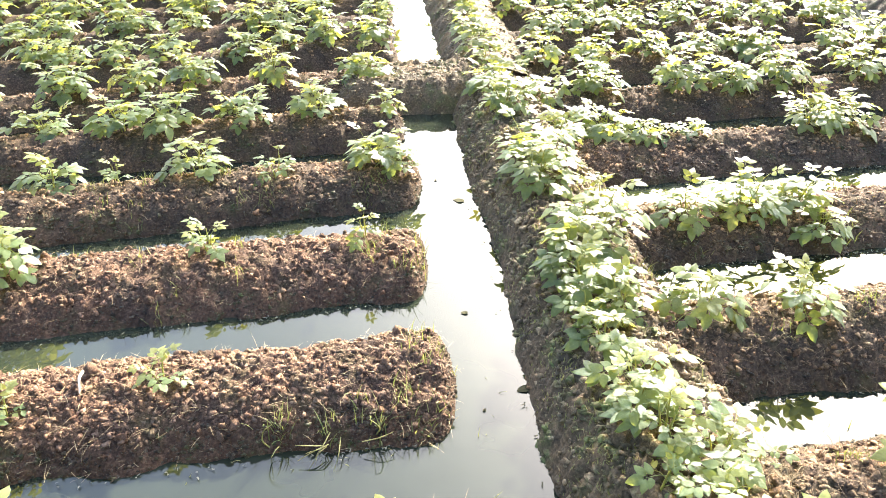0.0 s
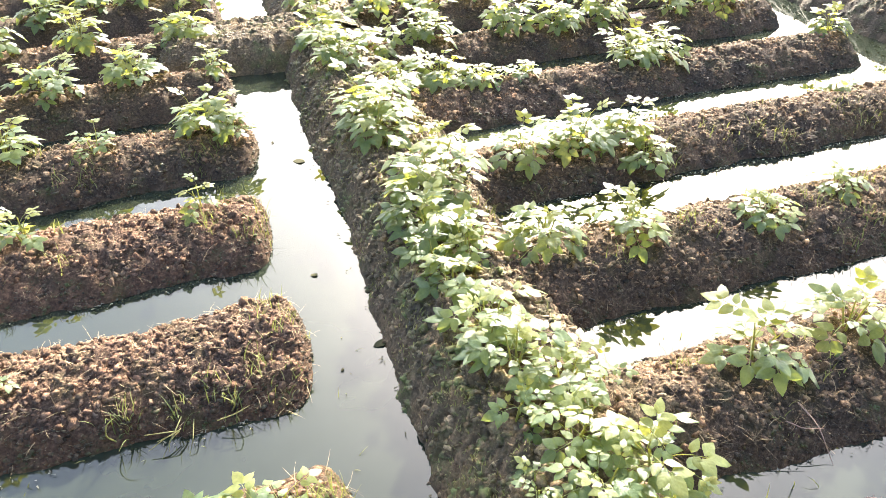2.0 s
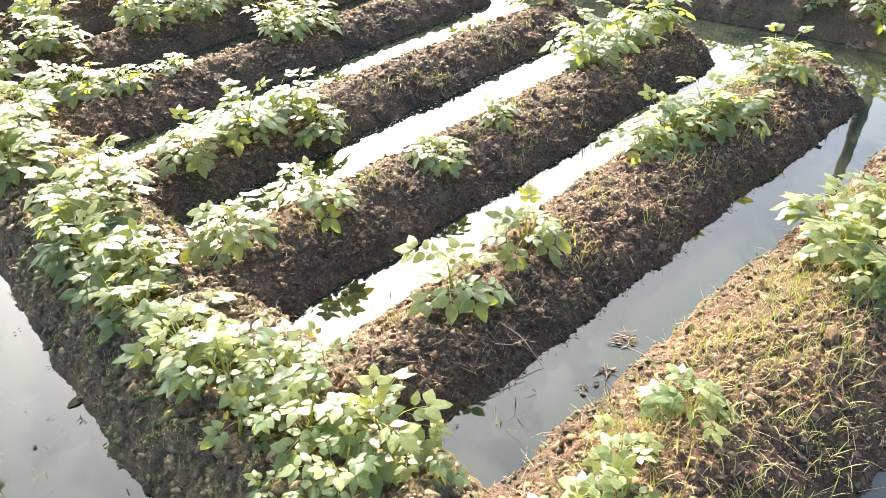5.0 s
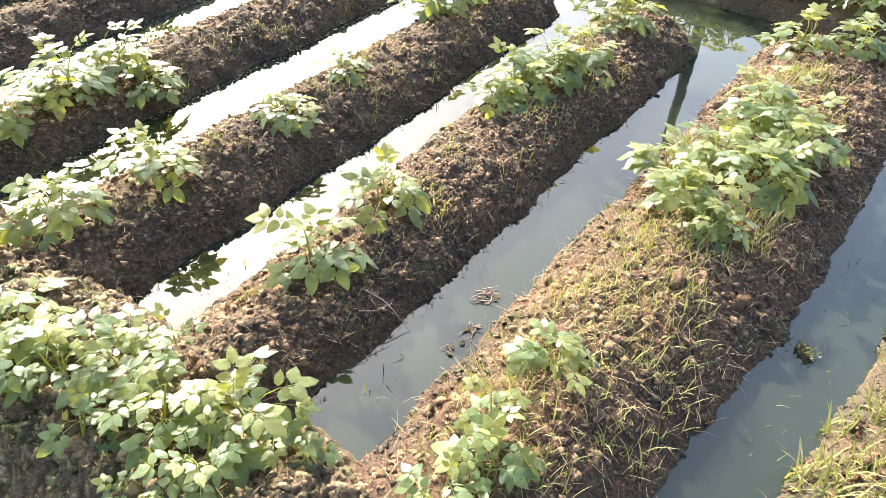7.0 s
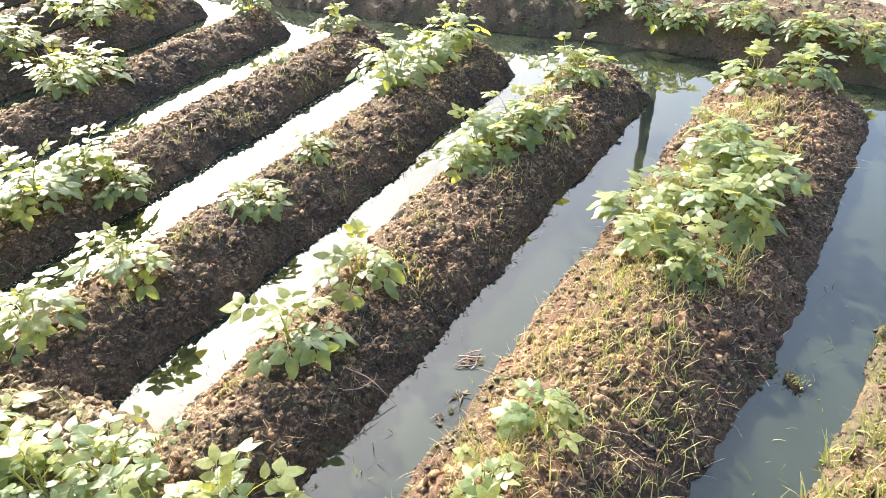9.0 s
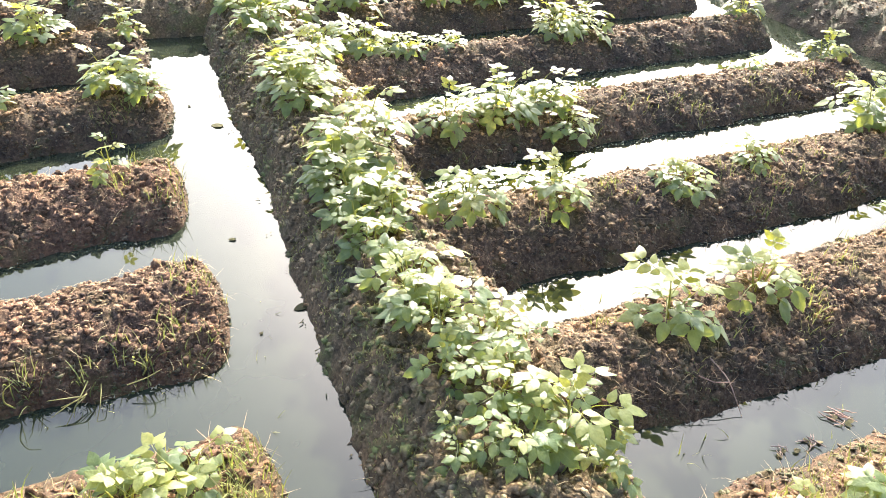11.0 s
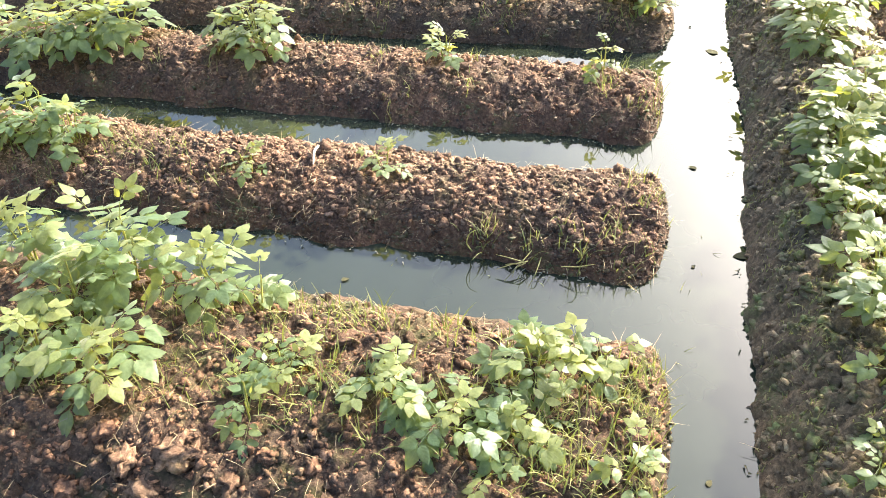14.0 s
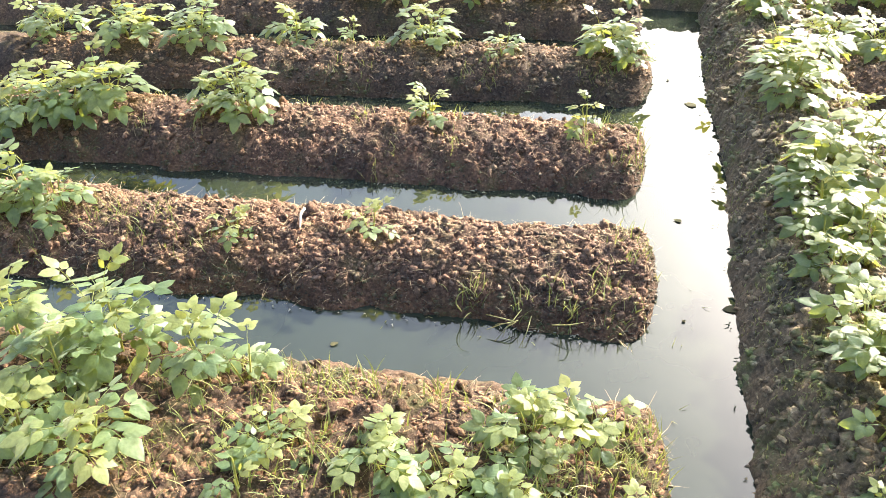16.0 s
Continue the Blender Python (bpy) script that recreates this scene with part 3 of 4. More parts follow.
LEAVES = [leaf_mesh(100 + i, LEAF, 3 if i % 4 else 2, (0.0, 0.3, 0.65)[i % 3]) for i in range(15)]
YOUNG_LEAVES = [leaf_mesh(200 + i, YOUNG, 2 if i % 3 else 3, 0.15) for i in range(8)]
FAR_LEAVES = [leaf_mesh(260 + i, LEAF, 3 if i % 3 else 2, (0.0, 0.3, 0.65)[i % 3], 3) for i in range(9)]
FAR_YOUNG = [leaf_mesh(280 + i, YOUNG, 2, 0.15, 3) for i in range(5)]
YELLOW_LEAVES = [leaf_mesh(230 + i, YELLOW, 2, 0.8) for i in range(3)]


def potato_plant(key, x, y, reach, height=0.0, old_leaves=LEAVES, young_leaves=YOUNG_LEAVES):
    """Stems that lean out from one root, each with compound leaves in a spiral: broad old ones below, pale young ones on top."""
    r = np.random.default_rng(abs(int(x * 1000)) * 7 + abs(int(y * 1000)) + 3)
    height = height or 0.03 + 0.72 * reach
    label = ("tall upright potato plant with broad bluish-green leaves" if height > 0.17 else
             "small young potato plant with pale green leaves" if reach < 0.1 else
             "low yellowish-green potato plant flat on the soil" if height < 0.075 else
             "leafy green potato plant growing from the soil" if reach < 0.15 else
             "large bushy potato plant with broad green leaves")
    z = float(MOUNDS[key].z(np.array([x]), np.array([y]))[0])
    plant = tagged(new("potato_plant"), label, "potato plant", "potato plants")
    plant.matrix_basis = pose(x, y, z - 0.004, 0, 0, r.uniform(0, 360))
    size = min(max(reach / 0.136, 0.5), 1.0)
    stems = 2 if reach < 0.09 else 3 if reach < 0.14 else 4 if reach < 0.18 else 5
    side = max(0.012, reach - 0.10 * size)
    for s in range(stems):
        az = 2 * math.pi * (s + r.uniform(-0.35, 0.35)) / stems
        out = side * r.uniform(0.7, 1.1)
        h = height * r.uniform(0.7, 1.05)
        pts = [np.array([math.cos(az) * (0.008 + out * t ** 1.2), math.sin(az) * (0.008 + out * t ** 1.2), -0.02 + (h + 0.02) * t ** 0.9]) for t in np.linspace(0, 1, 6)]
        v, f = tube(pts, np.linspace(0.0042, 0.002, 6) * (0.6 + 0.4 * size))
        stem = child("stem", mesh_from("stem", v, f, STEM, True, np.full((len(v), 2), 0.5)), plant)
        each = 4 if reach < 0.1 else 5 if reach < 0.15 else 6
        for k in range(each):
            t = 0.3 + 0.7 * k / (each - 1)
            i = min(int(t * 5), 4)
            p = pts[i] + (pts[i + 1] - pts[i]) * (t * 5 - i)
            turn = math.degrees(az) + 137.5 * k + r.uniform(-30, 30)
            young = k >= each - 2 and k > 1
            rise = (r.uniform(18, 48) if k == each - 1 else r.uniform(8, 28)) if young else r.uniform(-5, 16)
            if height < 0.07:
                rise *= 0.5
            big = size * (0.72 if k == each - 1 else 0.88 if young else 1.0) * r.uniform(0.82, 1.1)
            m = pose(*p, 0, 0, turn) @ pose(0, 0, 0, r.uniform(-16, 16), -rise, 0) @ Matrix.Scale(big, 4)
            if not young and r.random() < 0.02:
                child("leaf", YELLOW_LEAVES[r.integers(3)], stem, m, "yellowed leaf")
            else:
                kinds = young_leaves if young and r.random() < (0.9 if k == each - 1 else 0.45) else old_leaves
                child("leaf", kinds[r.integers(len(kinds))], stem, m)
    return plant


PLANTED = {}
PLANTED["n0"] = [(-1.18, 1.08, 0.15, 0.21), (-0.93, 1.06, 0.125, 0.16), (-1.24, 0.94, 0.11, 0.13), (-1.47, 1.06, 0.12, 0.2), (-0.80, 1.04, 0.085, 0.11), (-1.24, 0.78, 0.10), (-1.03, 0.76, 0.125, 0.085), (-0.65, 0.86, 0.09, 0.06), (-0.68, 0.74, 0.075), (-0.41, 0.86, 0.10, 0.055), (-0.25, 0.82, 0.11, 0.055), (-0.12, 0.84, 0.10, 0.05), (-0.11, 1.02, 0.10, 0.07), (0.01, 1.06, 0.095, 0.08), (0.10, 0.78, 0.075), (-0.17, 0.73, 0.07, 0.045)]
PLANTED["b1"] = [(-1.76, 1.63, 0.10), (-2.02, 1.56, 0.13), (-0.70, 1.71, 0.08), (-1.12, 1.62, 0.072), (-1.90, 1.65, 0.13), (-2.22, 1.63, 0.13)]
PLANTED["b2"] = [(-2.14, 2.24, 0.16), (-0.69, 2.43, 0.09), (-0.10, 2.49, 0.08), (-1.43, 2.36, 0.15, 0.2), (-1.54, 2.31, 0.10), (-1.99, 2.31, 0.17), (-2.30, 2.16, 0.17), (-2.65, 2.20, 0.17)]
PLANTED["b3"] = [(-0.87, 3.13, 0.145), (-0.51, 3.07, 0.09, 0.10), (-0.05, 3.18, 0.155, 0.14), (0.04, 3.10, 0.10), (-1.23, 3.08, 0.06), (-1.53, 3.12, 0.13), (-1.95, 2.98, 0.15), (-2.30, 2.95, 0.16), (-2.70, 2.95, 0.16)]
PLANTED["b4"] = [(-1.13, 3.70, 0.17), (-1.38, 3.72, 0.15), (-0.76, 3.75, 0.17), (-0.37, 3.83, 0.15), (-1.80, 3.78, 0.16), (0.0, 3.88, 0.10), (-2.25, 3.68, 0.17), (-2.80, 3.65, 0.17)]
PLANTED["b5"] = [(-1.17, 4.46, 0.18), (-0.69, 4.48, 0.14), (-0.12, 4.47, 0.18), (-1.88, 4.36, 0.18), (-1.50, 4.42, 0.15), (-2.40, 4.33, 0.17), (-2.90, 4.30, 0.17)]
PLANTED["bank"] = [(0.74, 2.25, 0.17, 0.20), (0.63, 1.98, 0.14, 0.13), (0.64, 2.14, 0.13, 0.15), (0.72, 1.84, 0.115), (0.62, 1.67, 0.105), (0.66, 1.47, 0.125), (0.66, 1.27, 0.115), (0.77, 1.20, 0.10), (0.72, 1.03, 0.11), (0.85, 0.90, 0.12), (0.60, 1.13, 0.085), (0.91, 1.24, 0.075), (0.86, 0.79, 0.085), (0.58, 0.92, 0.07), (0.63, 1.40, 0.09), (0.60, 1.78, 0.09), (0.62, 2.72, 0.14), (0.66, 2.95, 0.18), (0.63, 3.62, 0.18), (0.92, 3.42, 0.11), (0.86, 3.95, 0.16), (0.80, 3.22, 0.13), (0.60, 4.05, 0.15), (0.86, 2.62, 0.10), (0.70, 0.86, 0.09)]
PLANTED["r1"] = [(1.34, 1.18, 0.13), (1.68, 1.21, 0.125), (2.58, 1.28, 0.15), (2.78, 1.24, 0.15), (2.95, 1.20, 0.13), (3.44, 1.25, 0.15), (2.42, 1.28, 0.10)]
PLANTED["r2"] = [(1.30, 1.83, 0.125), (1.00, 1.86, 0.135), (1.84, 1.81, 0.12, 0.05), (2.22, 1.88, 0.10, 0.04), (3.02, 2.02, 0.18, 0.2), (3.30, 2.00, 0.17, 0.17), (3.55, 2.00, 0.17, 0.2)]
PLANTED["r3"] = [(1.45, 2.55, 0.17), (1.66, 2.56, 0.16), (1.20, 2.52, 0.13), (1.72, 2.42, 0.11), (3.01, 2.75, 0.10, 0.05), (3.55, 2.80, 0.12)]
PLANTED["r4"] = [(2.18, 3.40, 0.18), (2.36, 3.38, 0.14), (1.55, 3.34, 0.10, 0.06), (1.30, 3.36, 0.13, 0.06), (1.12, 3.42, 0.16), (3.50, 3.42, 0.12)]
PLANTED["r5"] = [(1.70, 4.02, 0.19), (2.34, 4.05, 0.19), (2.84, 4.08, 0.19), (3.20, 4.10, 0.17), (1.20, 4.00, 0.18), (2.02, 4.02, 0.15)]
PLANTED["n"] = [(1.43, 0.46, 0.10, 0.06), (1.19, 0.50, 0.085), (1.08, 0.43, 0.10, 0.08), (0.95, 0.47, 0.085), (2.47, 0.60, 0.14), (2.28, 0.46, 0.14), (2.19, 0.36, 0.10), (3.00, 0.44, 0.18), (2.82, 0.30, 0.15), (2.56, 0.32, 0.15), (2.64, 0.50, 0.12), (3.85, 0.54, 0.14), (3.97, 0.32, 0.14)]
PLANTED["far"] = [(4.52, 1.05, 0.14), (4.56, 0.72, 0.14), (4.56, 0.40, 0.15), (4.54, 0.12, 0.14)]
PLANTED["far"] += [(4.52 + 0.2 * (k % 2) + 0.05 * math.sin(5.0 * k), 1.25 + 0.16 * k, 0.10 + 0.03 * (k % 3 == 0)) for k in range(18)]
for key, rows in PLANTED.items():
    for row in rows:
        potato_plant(key, *row)
for n in range(6, 10):
    y0 = 4.32 + 0.70 * (n - 5)
    for k in range(11):
        x = -0.1 - 0.33 * k + rng.uniform(-0.12, 0.12)
        potato_plant("b%d" % n, x, y0 + 0.10 * x + rng.uniform(0.17, 0.29), rng.uniform(0.14, 0.19), 0.0, FAR_LEAVES, FAR_YOUNG)
for n in range(6, 10):
    y0 = 3.68 + 0.71 * (n - 5)
    for k in range(9):
        x = 1.05 + 0.31 * k + rng.uniform(-0.12, 0.12)
        potato_plant("r%d" % n, x, y0 + 0.05 * x + rng.uniform(0.17, 0.29), rng.uniform(0.14, 0.19), 0.0, FAR_LEAVES, FAR_YOUNG)
for k in range(9):
    potato_plant("bank2", 0.66 + rng.uniform(-0.06, 0.06), 4.45 + 0.42 * k, rng.uniform(0.14, 0.18), 0.0, FAR_LEAVES, FAR_YOUNG)


# ---- grass, debris ----
def tuft(key, name, x0, x1, y0, y1, n, low, high, label, width=0.0016, clump=0.0, mat=GRASS):
    m = MOUNDS[key]
    p = spread(m, n, x0, x1, y0, y1)
    if clump:
        c = p[rng.integers(0, len(p), max(3, len(p) // 14))]
        p = np.repeat(c, 14, axis=0)
        p[:, :2] += rng.normal(0, clump, (len(p), 2))
        p[:, 2] = m.z(p[:, 0], p[:, 1])
        p = p[p[:, 2] > -0.01]
    return tagged(new(name, blades(name, p, low, high, width, mat)), label, "grass", kind="stuff")


tuft("n0", "grass", -1.3, 0.20, 0.72, 1.12, 1900, 0.02, 0.075, "green grass blades on the weedy bed", clump=0.03, mat=TURF_GRASS)
tuft("n0", "grass", -0.1, 0.18, 0.66, 1.12, 420, 0.02, 0.06, "short yellow-green grass along the bed end", clump=0.025)
tuft("n", "grass", 1.1, 3.6, 0.20, 0.62, 2200, 0.02, 0.085, "yellow-green grass blades among the soil clods", clump=0.035)
tuft("n", "dry_grass", 1.0, 2.3, 0.30, 0.66, 1500, 0.015, 0.06, "dead yellowish grass matted on the crest of the bed", 0.0013, 0.03)
tuft("margin", "grass", 1.2, 4.0, -0.75, -0.05, 6500, 0.012, 0.05, "thick yellow-green grass on the low bank", clump=0.05, mat=TURF_GRASS)
tuft("margin", "grass", 1.5, 2.0, -0.5, -0.10, 420, 0.04, 0.10, "bright green grass tufts on the low bank", 0.003, 0.03)
tuft("b1", "grass", -2.2, -1.2, 1.45, 1.75, 420, 0.02, 0.07, "yellow-green weeds on the end of the bed", clump=0.035)
tuft("b2", "grass", -1.9, -0.3, 2.1, 2.5, 160, 0.02, 0.06, "scattered yellow-green grass on the bed", clump=0.02)
tuft("b3", "grass", -1.5, 0.1, 2.85, 3.2, 240, 0.02, 0.07, "scattered yellow-green grass on the bed", clump=0.03)
tuft("r1", "grass", 1.7, 3.7, 1.0, 1.4, 620, 0.015, 0.06, "dry yellow grass on the soil bed", clump=0.03)
tuft("r1", "grass", 0.95, 1.8, 0.95, 1.3, 90, 0.015, 0.05, "dry yellow grass on the soil bed", clump=0.02)
tuft("r2", "grass", 1.0, 3.6, 1.55, 2.0, 420, 0.015, 0.06, "dry yellow grass on the soil bed", clump=0.03)
tuft("r3", "grass", 1.0, 3.6, 2.3, 2.75, 420, 0.02, 0.07, "dry yellow grass on the soil bed", clump=0.03)
tuft("bank", "grass", 0.55, 0.95, 0.6, 4.0, 500, 0.02, 0.07, "yellow-green grass under the bank's plants", clump=0.03)
tuft("b1", "grass", -0.9, 0.2, 1.42, 1.62, 110, 0.03, 0.08, "thin grass blades at the foot of the bed", clump=0.02)
tuft("b1", "grass", 0.02, 0.2, 1.5, 1.95, 150, 0.015, 0.05, "fine pale grass on the end of the bed", clump=0.02)
tuft("b2", "grass", -0.1, 0.16, 2.25, 2.6, 90, 0.03, 0.09, "thin grass blades on the end of the bed", clump=0.025)
tuft("bank", "moss", 0.38, 0.60, 0.6, 3.4, 2600, 0.006, 0.02, "short mossy growth along the water line", clump=0.02)


def rootlets(key, x0, x1, y0, y1, n, label):
    p = spread(MOUNDS[key], n, x0, x1, y0, y1, lowest=0.02)
    tagged(new("roots", blades("roots", p, 0.015, 0.06, 0.0008, STRAW, lean=1.5, segs=4)), label, "roots", kind="stuff")


for key, x0, x1, y0, y1, n in (("b1", -2.2, 0.18, 1.35, 1.75, 220), ("b2", -2.4, 0.14, 2.05, 2.45, 240), ("b3", -2.4, 0.12, 2.7, 3.15, 200), ("r1", 0.95, 3.7, 0.92, 1.3, 320), ("r2", 0.95, 3.6, 1.55, 1.95, 300), ("r3", 0.95, 3.6, 2.3, 2.65, 260), ("n", 1.0, 3.8, 0.05, 0.7, 420), ("n0", -1.5, 0.2, 0.5, 1.2, 90)):
    rootlets(key, x0, x1, y0, y1, n, "thin pale dry rootlets standing out of the soil")


def water_blades(x0, x1, y0, y1, n, low, high, label):
    p = np.stack([rng.uniform(x0, x1, n), rng.uniform(y0, y1, n), np.full(n, -0.012)], axis=1)
    tagged(new("grass", blades("grass", p, low, high, 0.0020, GRASS)), label, "grass", kind="stuff")


water_blades(1.15, 1.75, 0.74, 0.90, 12, 0.03, 0.07, "single grass blades standing in the water")
water_blades(1.5, 2.6, -0.13, 0.0, 22, 0.02, 0.06, "single grass blades standing in the water")
water_blades(-0.6, 0.2, 1.40, 1.46, 5, 0.02, 0.04, "single grass blades standing in the water")
water_blades(-0.45, 0.12, 1.465, 1.50, 7, 0.03, 0.055, "long pale grass stems at the foot of the bed")
water_blades(0.2, 0.36, 1.0, 1.8, 8, 0.02, 0.05, "single grass blades standing in the water")
water_blades(0.8, 1.3, 1.42, 1.5, 12, 0.02, 0.05, "single grass blades standing in the water")


def scum(x0, x1, front, slope, n, label):
    """Small flakes of pale scum and plant scraps that float along a bed's water line."""
    x = rng.uniform(x0, x1, n)
    y = front + slope * x - 0.012 - np.abs(rng.normal(0, 0.012, n))
    p = np.stack([x, y, np.full(n, 0.001)], axis=1)
    tagged(new("scum", blades("scum", p, 0.004, 0.016, 0.0022, PALE_SCUM, flat=True, segs=2)), label, "scum", kind="stuff")


for x0, x1, front, slope, n in ((1.0, 3.6, 2.29, 0.04, 260), (1.0, 3.6, 1.535, 0.04, 120), (0.95, 3.6, 0.92, 0.01, 90), (-2.2, 0.1, 1.51, 0.05, 70), (-2.2, 0.1, 2.21, 0.07, 70), (1.4, 3.6, 3.0, 0.05, 120)):
    scum(x0, x1, front, slope, n, "pale scraps floating along the foot of the bed")


drift = np.stack([0.385 - np.abs(rng.normal(0, 0.016, 26)), rng.uniform(0.7, 3.4, 26), np.full(26, 0.001)], axis=1)
tagged(new("scum", blades("scum", drift, 0.006, 0.022, 0.0028, DEAD, flat=True, segs=2)), "dark sodden scraps floating along the channel bank", "scum", kind="stuff")


def mud_clump(x, y, size):
    v, f = lump_template(3, 77)
    me = mesh_from("mud_clump", v * size * np.array([1.0, 0.8, 0.55]), f, WET)
    ob = tagged(new("mud_clump", me), "dark mossy clump of mud in the water", "mud clump")
    ob.matrix_basis = pose(x, y, 0.0, 0, 0, 30)
    child("moss", blades("moss", np.stack([rng.normal(0, size * 0.5, 60), rng.normal(0, size * 0.4, 60), np.full(60, size * 0.3)], 1), 0.008, 0.02, 0.002, GRASS), ob, kind="stuff")


mud_clump(2.05, -0.02, 0.035)


def floating_leaf(x, y, size, turn, label):
    v, uv = leaflet(size, size * 0.65, 0.02, 0.04, int(size * 1000))
    me = mesh_from("fallen_leaf", v, LEAFLET_FACES, DEAD, True, uv)
    ob = tagged(new("fallen_leaf", me), label, "fallen leaf", "fallen leaves")
    ob.matrix_basis = pose(x, y, 0.004, 0, 0, turn)


floating_leaf(0.41, 1.70, 0.048, 195, "dark sodden leaf floating at the bank")
floating_leaf(0.26, 2.11, 0.028, 170, "small dark leaf floating on the water")
floating_leaf(0.34, 2.97, 0.06, 150, "dark sodden leaf floating by the bank")
floating_leaf(0.29, 0.91, 0.02, 60, "small pale leaf floating on the water")


PALE = leaf_material("dry_pale_leaf", (0.45, 0.38, 0.3), (0.55, 0.48, 0.4), (0.65, 0.58, 0.5), (0.5, 0.4, 0.3), 0.3, 0.6)
RED_TWIG = leaf_material("pale_peeled_twig", (0.16, 0.085, 0.065), (0.26, 0.15, 0.115), (0.36, 0.23, 0.18), (0.1, 0.06, 0.04), 0.05, 0.55)


def debris(x, y, n, reach, turn, mat, label):
    """A raft of crooked twigs lying across one another, with scraps of leaf between."""
    root = tagged(new("twig_debris"), label, "twigs", "floating debris")
    r = np.random.default_rng(int(x * 100))
    for k in range(n):
        az, ln = turn + r.normal(0, 0.55), reach * r.uniform(0.35, 1.0)
        c = np.array([x + r.normal(0, reach * 0.22), y + r.normal(0, reach * 0.2), 0.003 + 0.003 * (k % 3)])
        d, side = np.array([math.cos(az), math.sin(az), 0.0]), np.array([-math.sin(az), math.cos(az), 0.0])
        pts = [c + d * ln * (t - 0.5) + side * ln * 0.035 * r.normal() + np.array([0, 0, 0.003 * r.random()]) for t in np.linspace(0, 1, 6)]
        v, f = tube(pts, np.array([0.0008, 0.0014, 0.0017, 0.0016, 0.0013, 0.0007]) * r.uniform(0.6, 1.3))
        child("twig", mesh_from("twig", v, f, mat, True, np.full((len(v), 2), 0.5)), root)
    for k in range(3):
        v, uv = leaflet(0.022, 0.014, 0.1, 0.3, 900 + k)
        m = pose(x + r.normal(0, reach * 0.2), y + r.normal(0, reach * 0.2), 0.005, r.uniform(-20, 20), r.uniform(-20, 20), r.uniform(0, 360))
        child("scrap", mesh_from("scrap", v, LEAFLET_FACES, DEAD, True, uv), root, m, "scrap of dead leaf")


debris(1.655, 0.80, 9, 0.09, -0.85, RED_TWIG, "small raft of pale peeled twigs floating on the water")
debris(1.42, 0.755, 5, 0.05, 0.9, TWIG, "few dark twigs and scraps floating on the water")
debris(1.51, 0.755, 6, 0.06, 0.8, TWIG, "few dark twigs and scraps floating on the water")


def stick(name, pts, thick, mat, label, category):
    """One crooked stick or stalk through the points given."""
    p = np.array(pts, dtype=float)
    t, at = np.linspace(0, 1, len(p)), np.linspace(0, 1, 12)
    line = np.stack([np.interp(at, t, p[:, k]) for k in range(3)], axis=1)
    line[1:-1] = 0.25 * line[:-2] + 0.5 * line[1:-1] + 0.25 * line[2:]
    v, f = tube(line, thick * (1 - 0.6 * at ** 2), 5)
    return tagged(new(name, mesh_from(name, v, f, mat, True, np.full((len(v), 2), 0.5))), label, category)


stick("twig", [(1.36, 1.02, 0.115), (1.385, 0.96, 0.085), (1.40, 0.91, 0.02), (1.402, 0.89, 0.0)], 0.0017, RED_TWIG, "thin pale stick lying down the flank of the bed", "twig")
stick("twig", [(1.30, 0.985, 0.10), (1.34, 0.96, 0.085), (1.39, 0.945, 0.085)], 0.0016, RED_TWIG, "thin pale stick lying down the flank of the bed", "twig")
stick("root", [(-0.94, 1.76, 0.135), (-0.925, 1.70, 0.16), (-0.91, 1.65, 0.145)], 0.005, PALE, "pale stub of dry root on the bed", "root")
for pts in ([(-0.215, 1.49, 0.03), (-0.25, 1.465, 0.034), (-0.29, 1.452, 0.018)], [(-0.22, 1.488, 0.032), (-0.255, 1.475, 0.05), (-0.295, 1.482, 0.048)],
            [(-0.21, 1.487, 0.03), (-0.235, 1.46, 0.03), (-0.24, 1.44, 0.010)], [(-0.205, 1.49, 0.035), (-0.225, 1.468, 0.042), (-0.265, 1.462, 0.035)]):
    stick("dry_stalk", pts, 0.0017, GRASS, "pale dry grass stalk fanned out at the foot of the bed", "dry stalk")
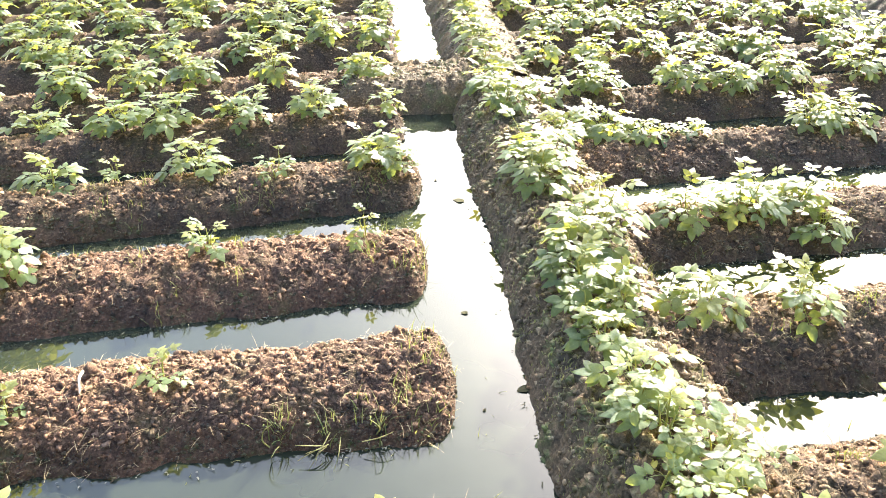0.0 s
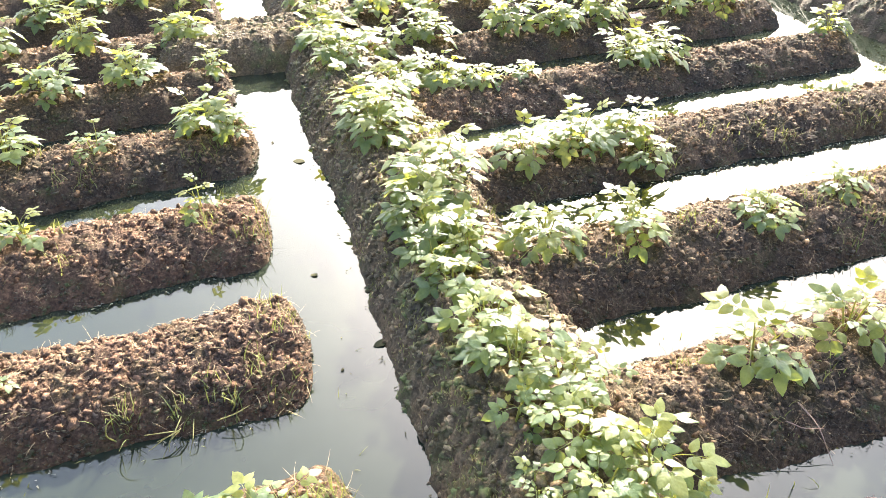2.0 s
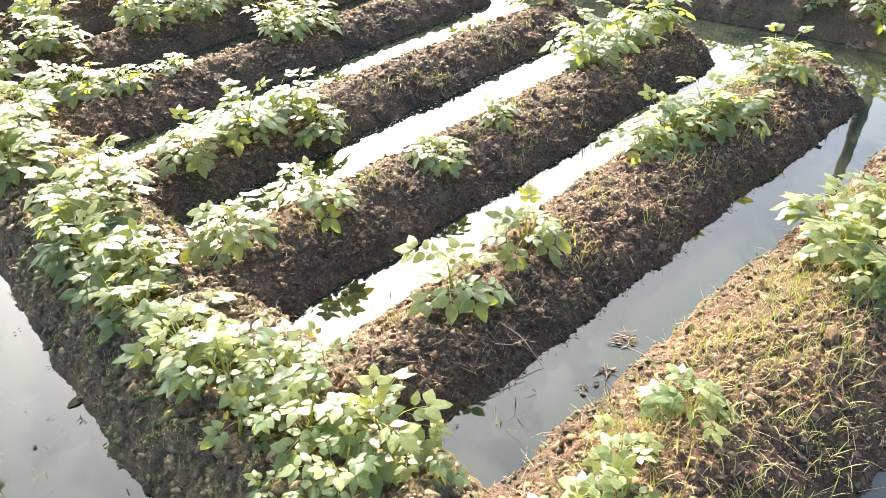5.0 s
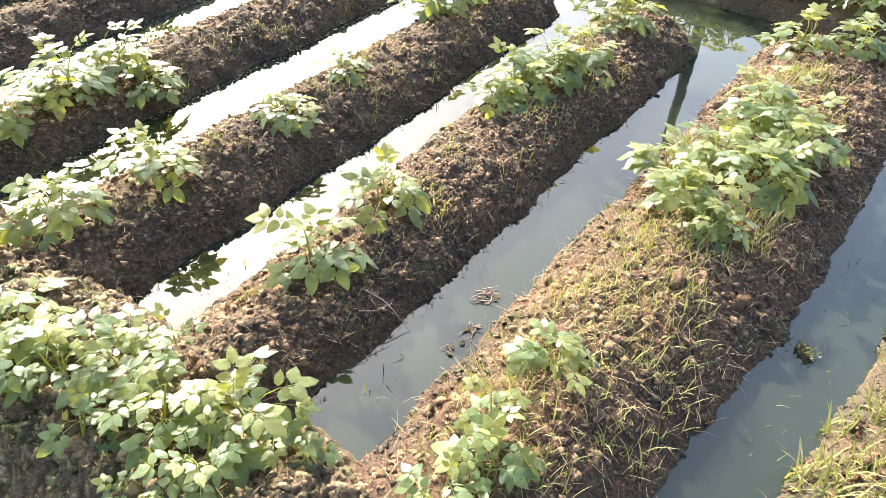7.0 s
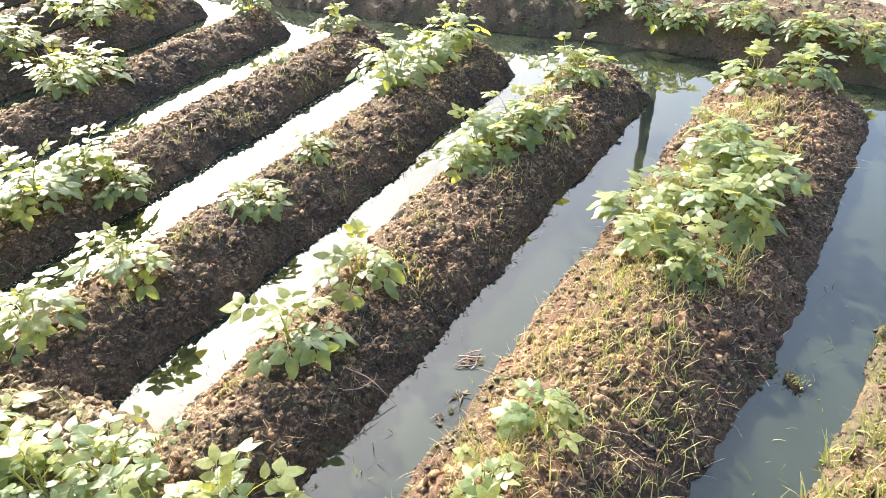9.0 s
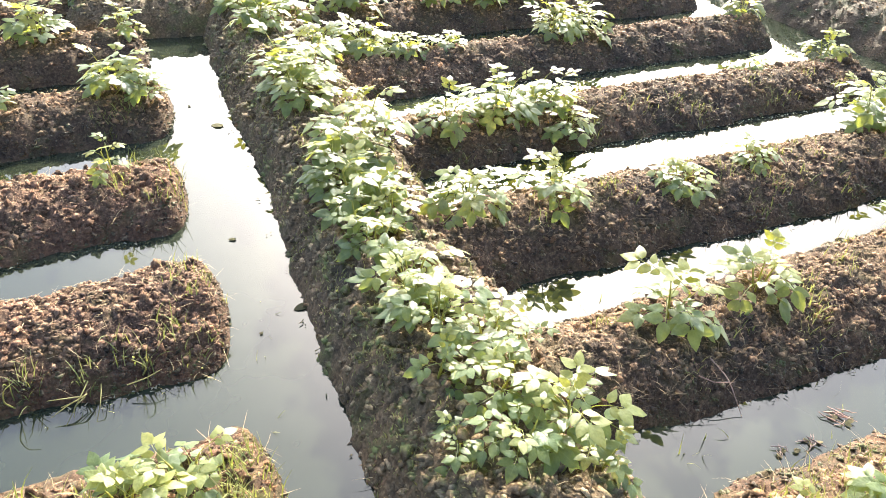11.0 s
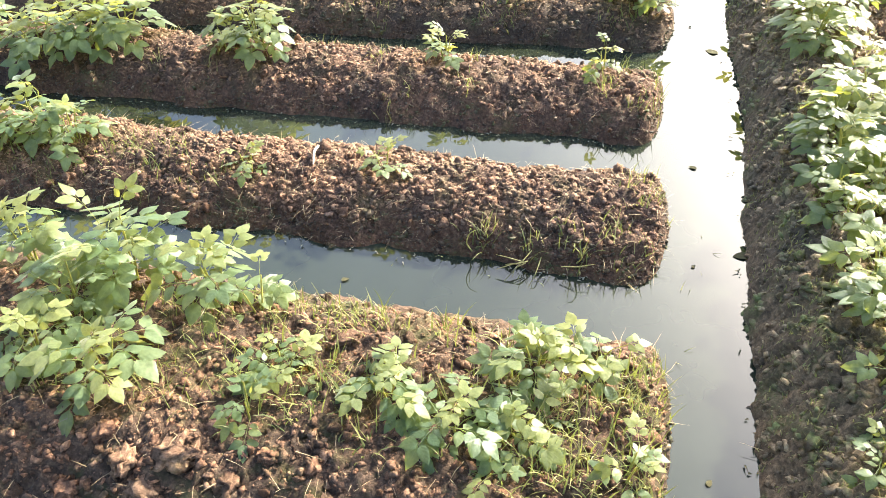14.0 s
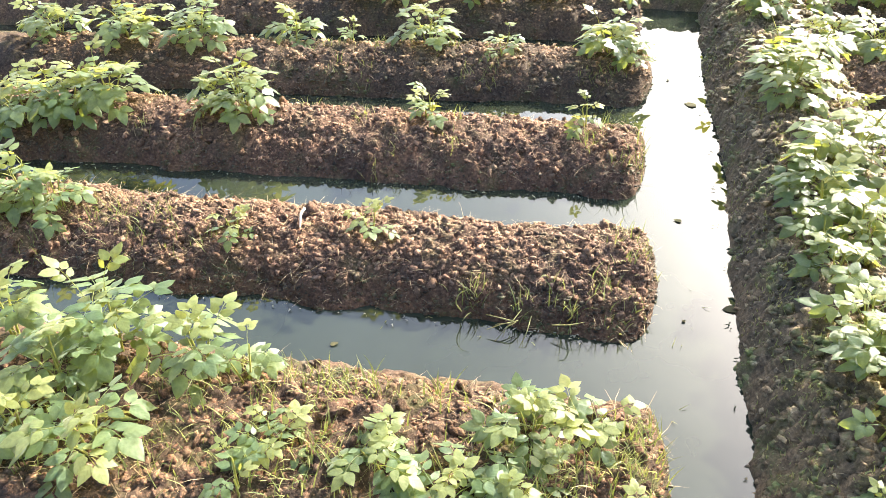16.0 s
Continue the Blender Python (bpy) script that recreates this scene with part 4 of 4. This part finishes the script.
STALK = "long bent pale grass stalk at the foot of the bed"
stick("grass_stalk", [(-0.20, 1.52, 0.05), (-0.22, 1.47, 0.045), (-0.26, 1.43, 0.0)], 0.0018, GRASS, STALK, "grass stalk")
stick("grass_stalk", [(-0.17, 1.51, 0.04), (-0.175, 1.45, 0.03), (-0.19, 1.42, 0.0)], 0.0016, GRASS, STALK, "grass stalk")
stick("grass_stalk", [(-0.37, 1.50, 0.03), (-0.385, 1.485, 0.07), (-0.375, 1.485, 0.11), (-0.35, 1.49, 0.125)], 0.0022, GRASS, STALK, "grass stalk")
stick("grass_stalk", [(-0.07, 1.52, 0.03), (-0.055, 1.50, 0.07), (-0.065, 1.49, 0.10), (-0.085, 1.50, 0.11)], 0.0022, GRASS, STALK, "grass stalk")
stick("grass_stalk", [(-0.11, 1.49, 0.035), (-0.06, 1.485, 0.05), (-0.02, 1.50, 0.055)], 0.0018, GRASS, STALK, "grass stalk")


def fallen_petal(x, y, size):
    v, uv = leaflet(size, size * 0.6, 0.15, 0.5, 55)
    ob = tagged(new("dry_leaf", mesh_from("dry_leaf", v, LEAFLET_FACES, PALE, True, uv)), "bleached dry leaf standing on the weedy bed", "dry leaf")
    z = float(MOUNDS["n"].z(np.array([x]), np.array([y]))[0])
    ob.matrix_basis = pose(x, y, z + 0.002, 0, -70, 200)


fallen_petal(1.97, 0.56, 0.045)
floating_leaf(-0.71, 1.32, 0.025, 30, "small brown leaf floating on the water")
for x, y, size, turn in ((0.25, 1.61, 0.014, 50), (0.18, 1.68, 0.012, 150), (2.06, 0.73, 0.014, 20), (0.22, 3.2, 0.02, 80)):
    floating_leaf(x, y, size, turn, "small scrap of plant floating on the channel")


def make_post():
    v, f = tube([np.array([7.4 + 0.05 * t, 1.95 + 0.03 * t, 0.0 + 3.0 * t]) for t in np.linspace(0, 1, 8)], np.linspace(0.07, 0.05, 8), 8)
    tagged(new("post", mesh_from("post", v, f, POST, True)), "dark weathered wooden post standing beyond the path", "post")


make_post()
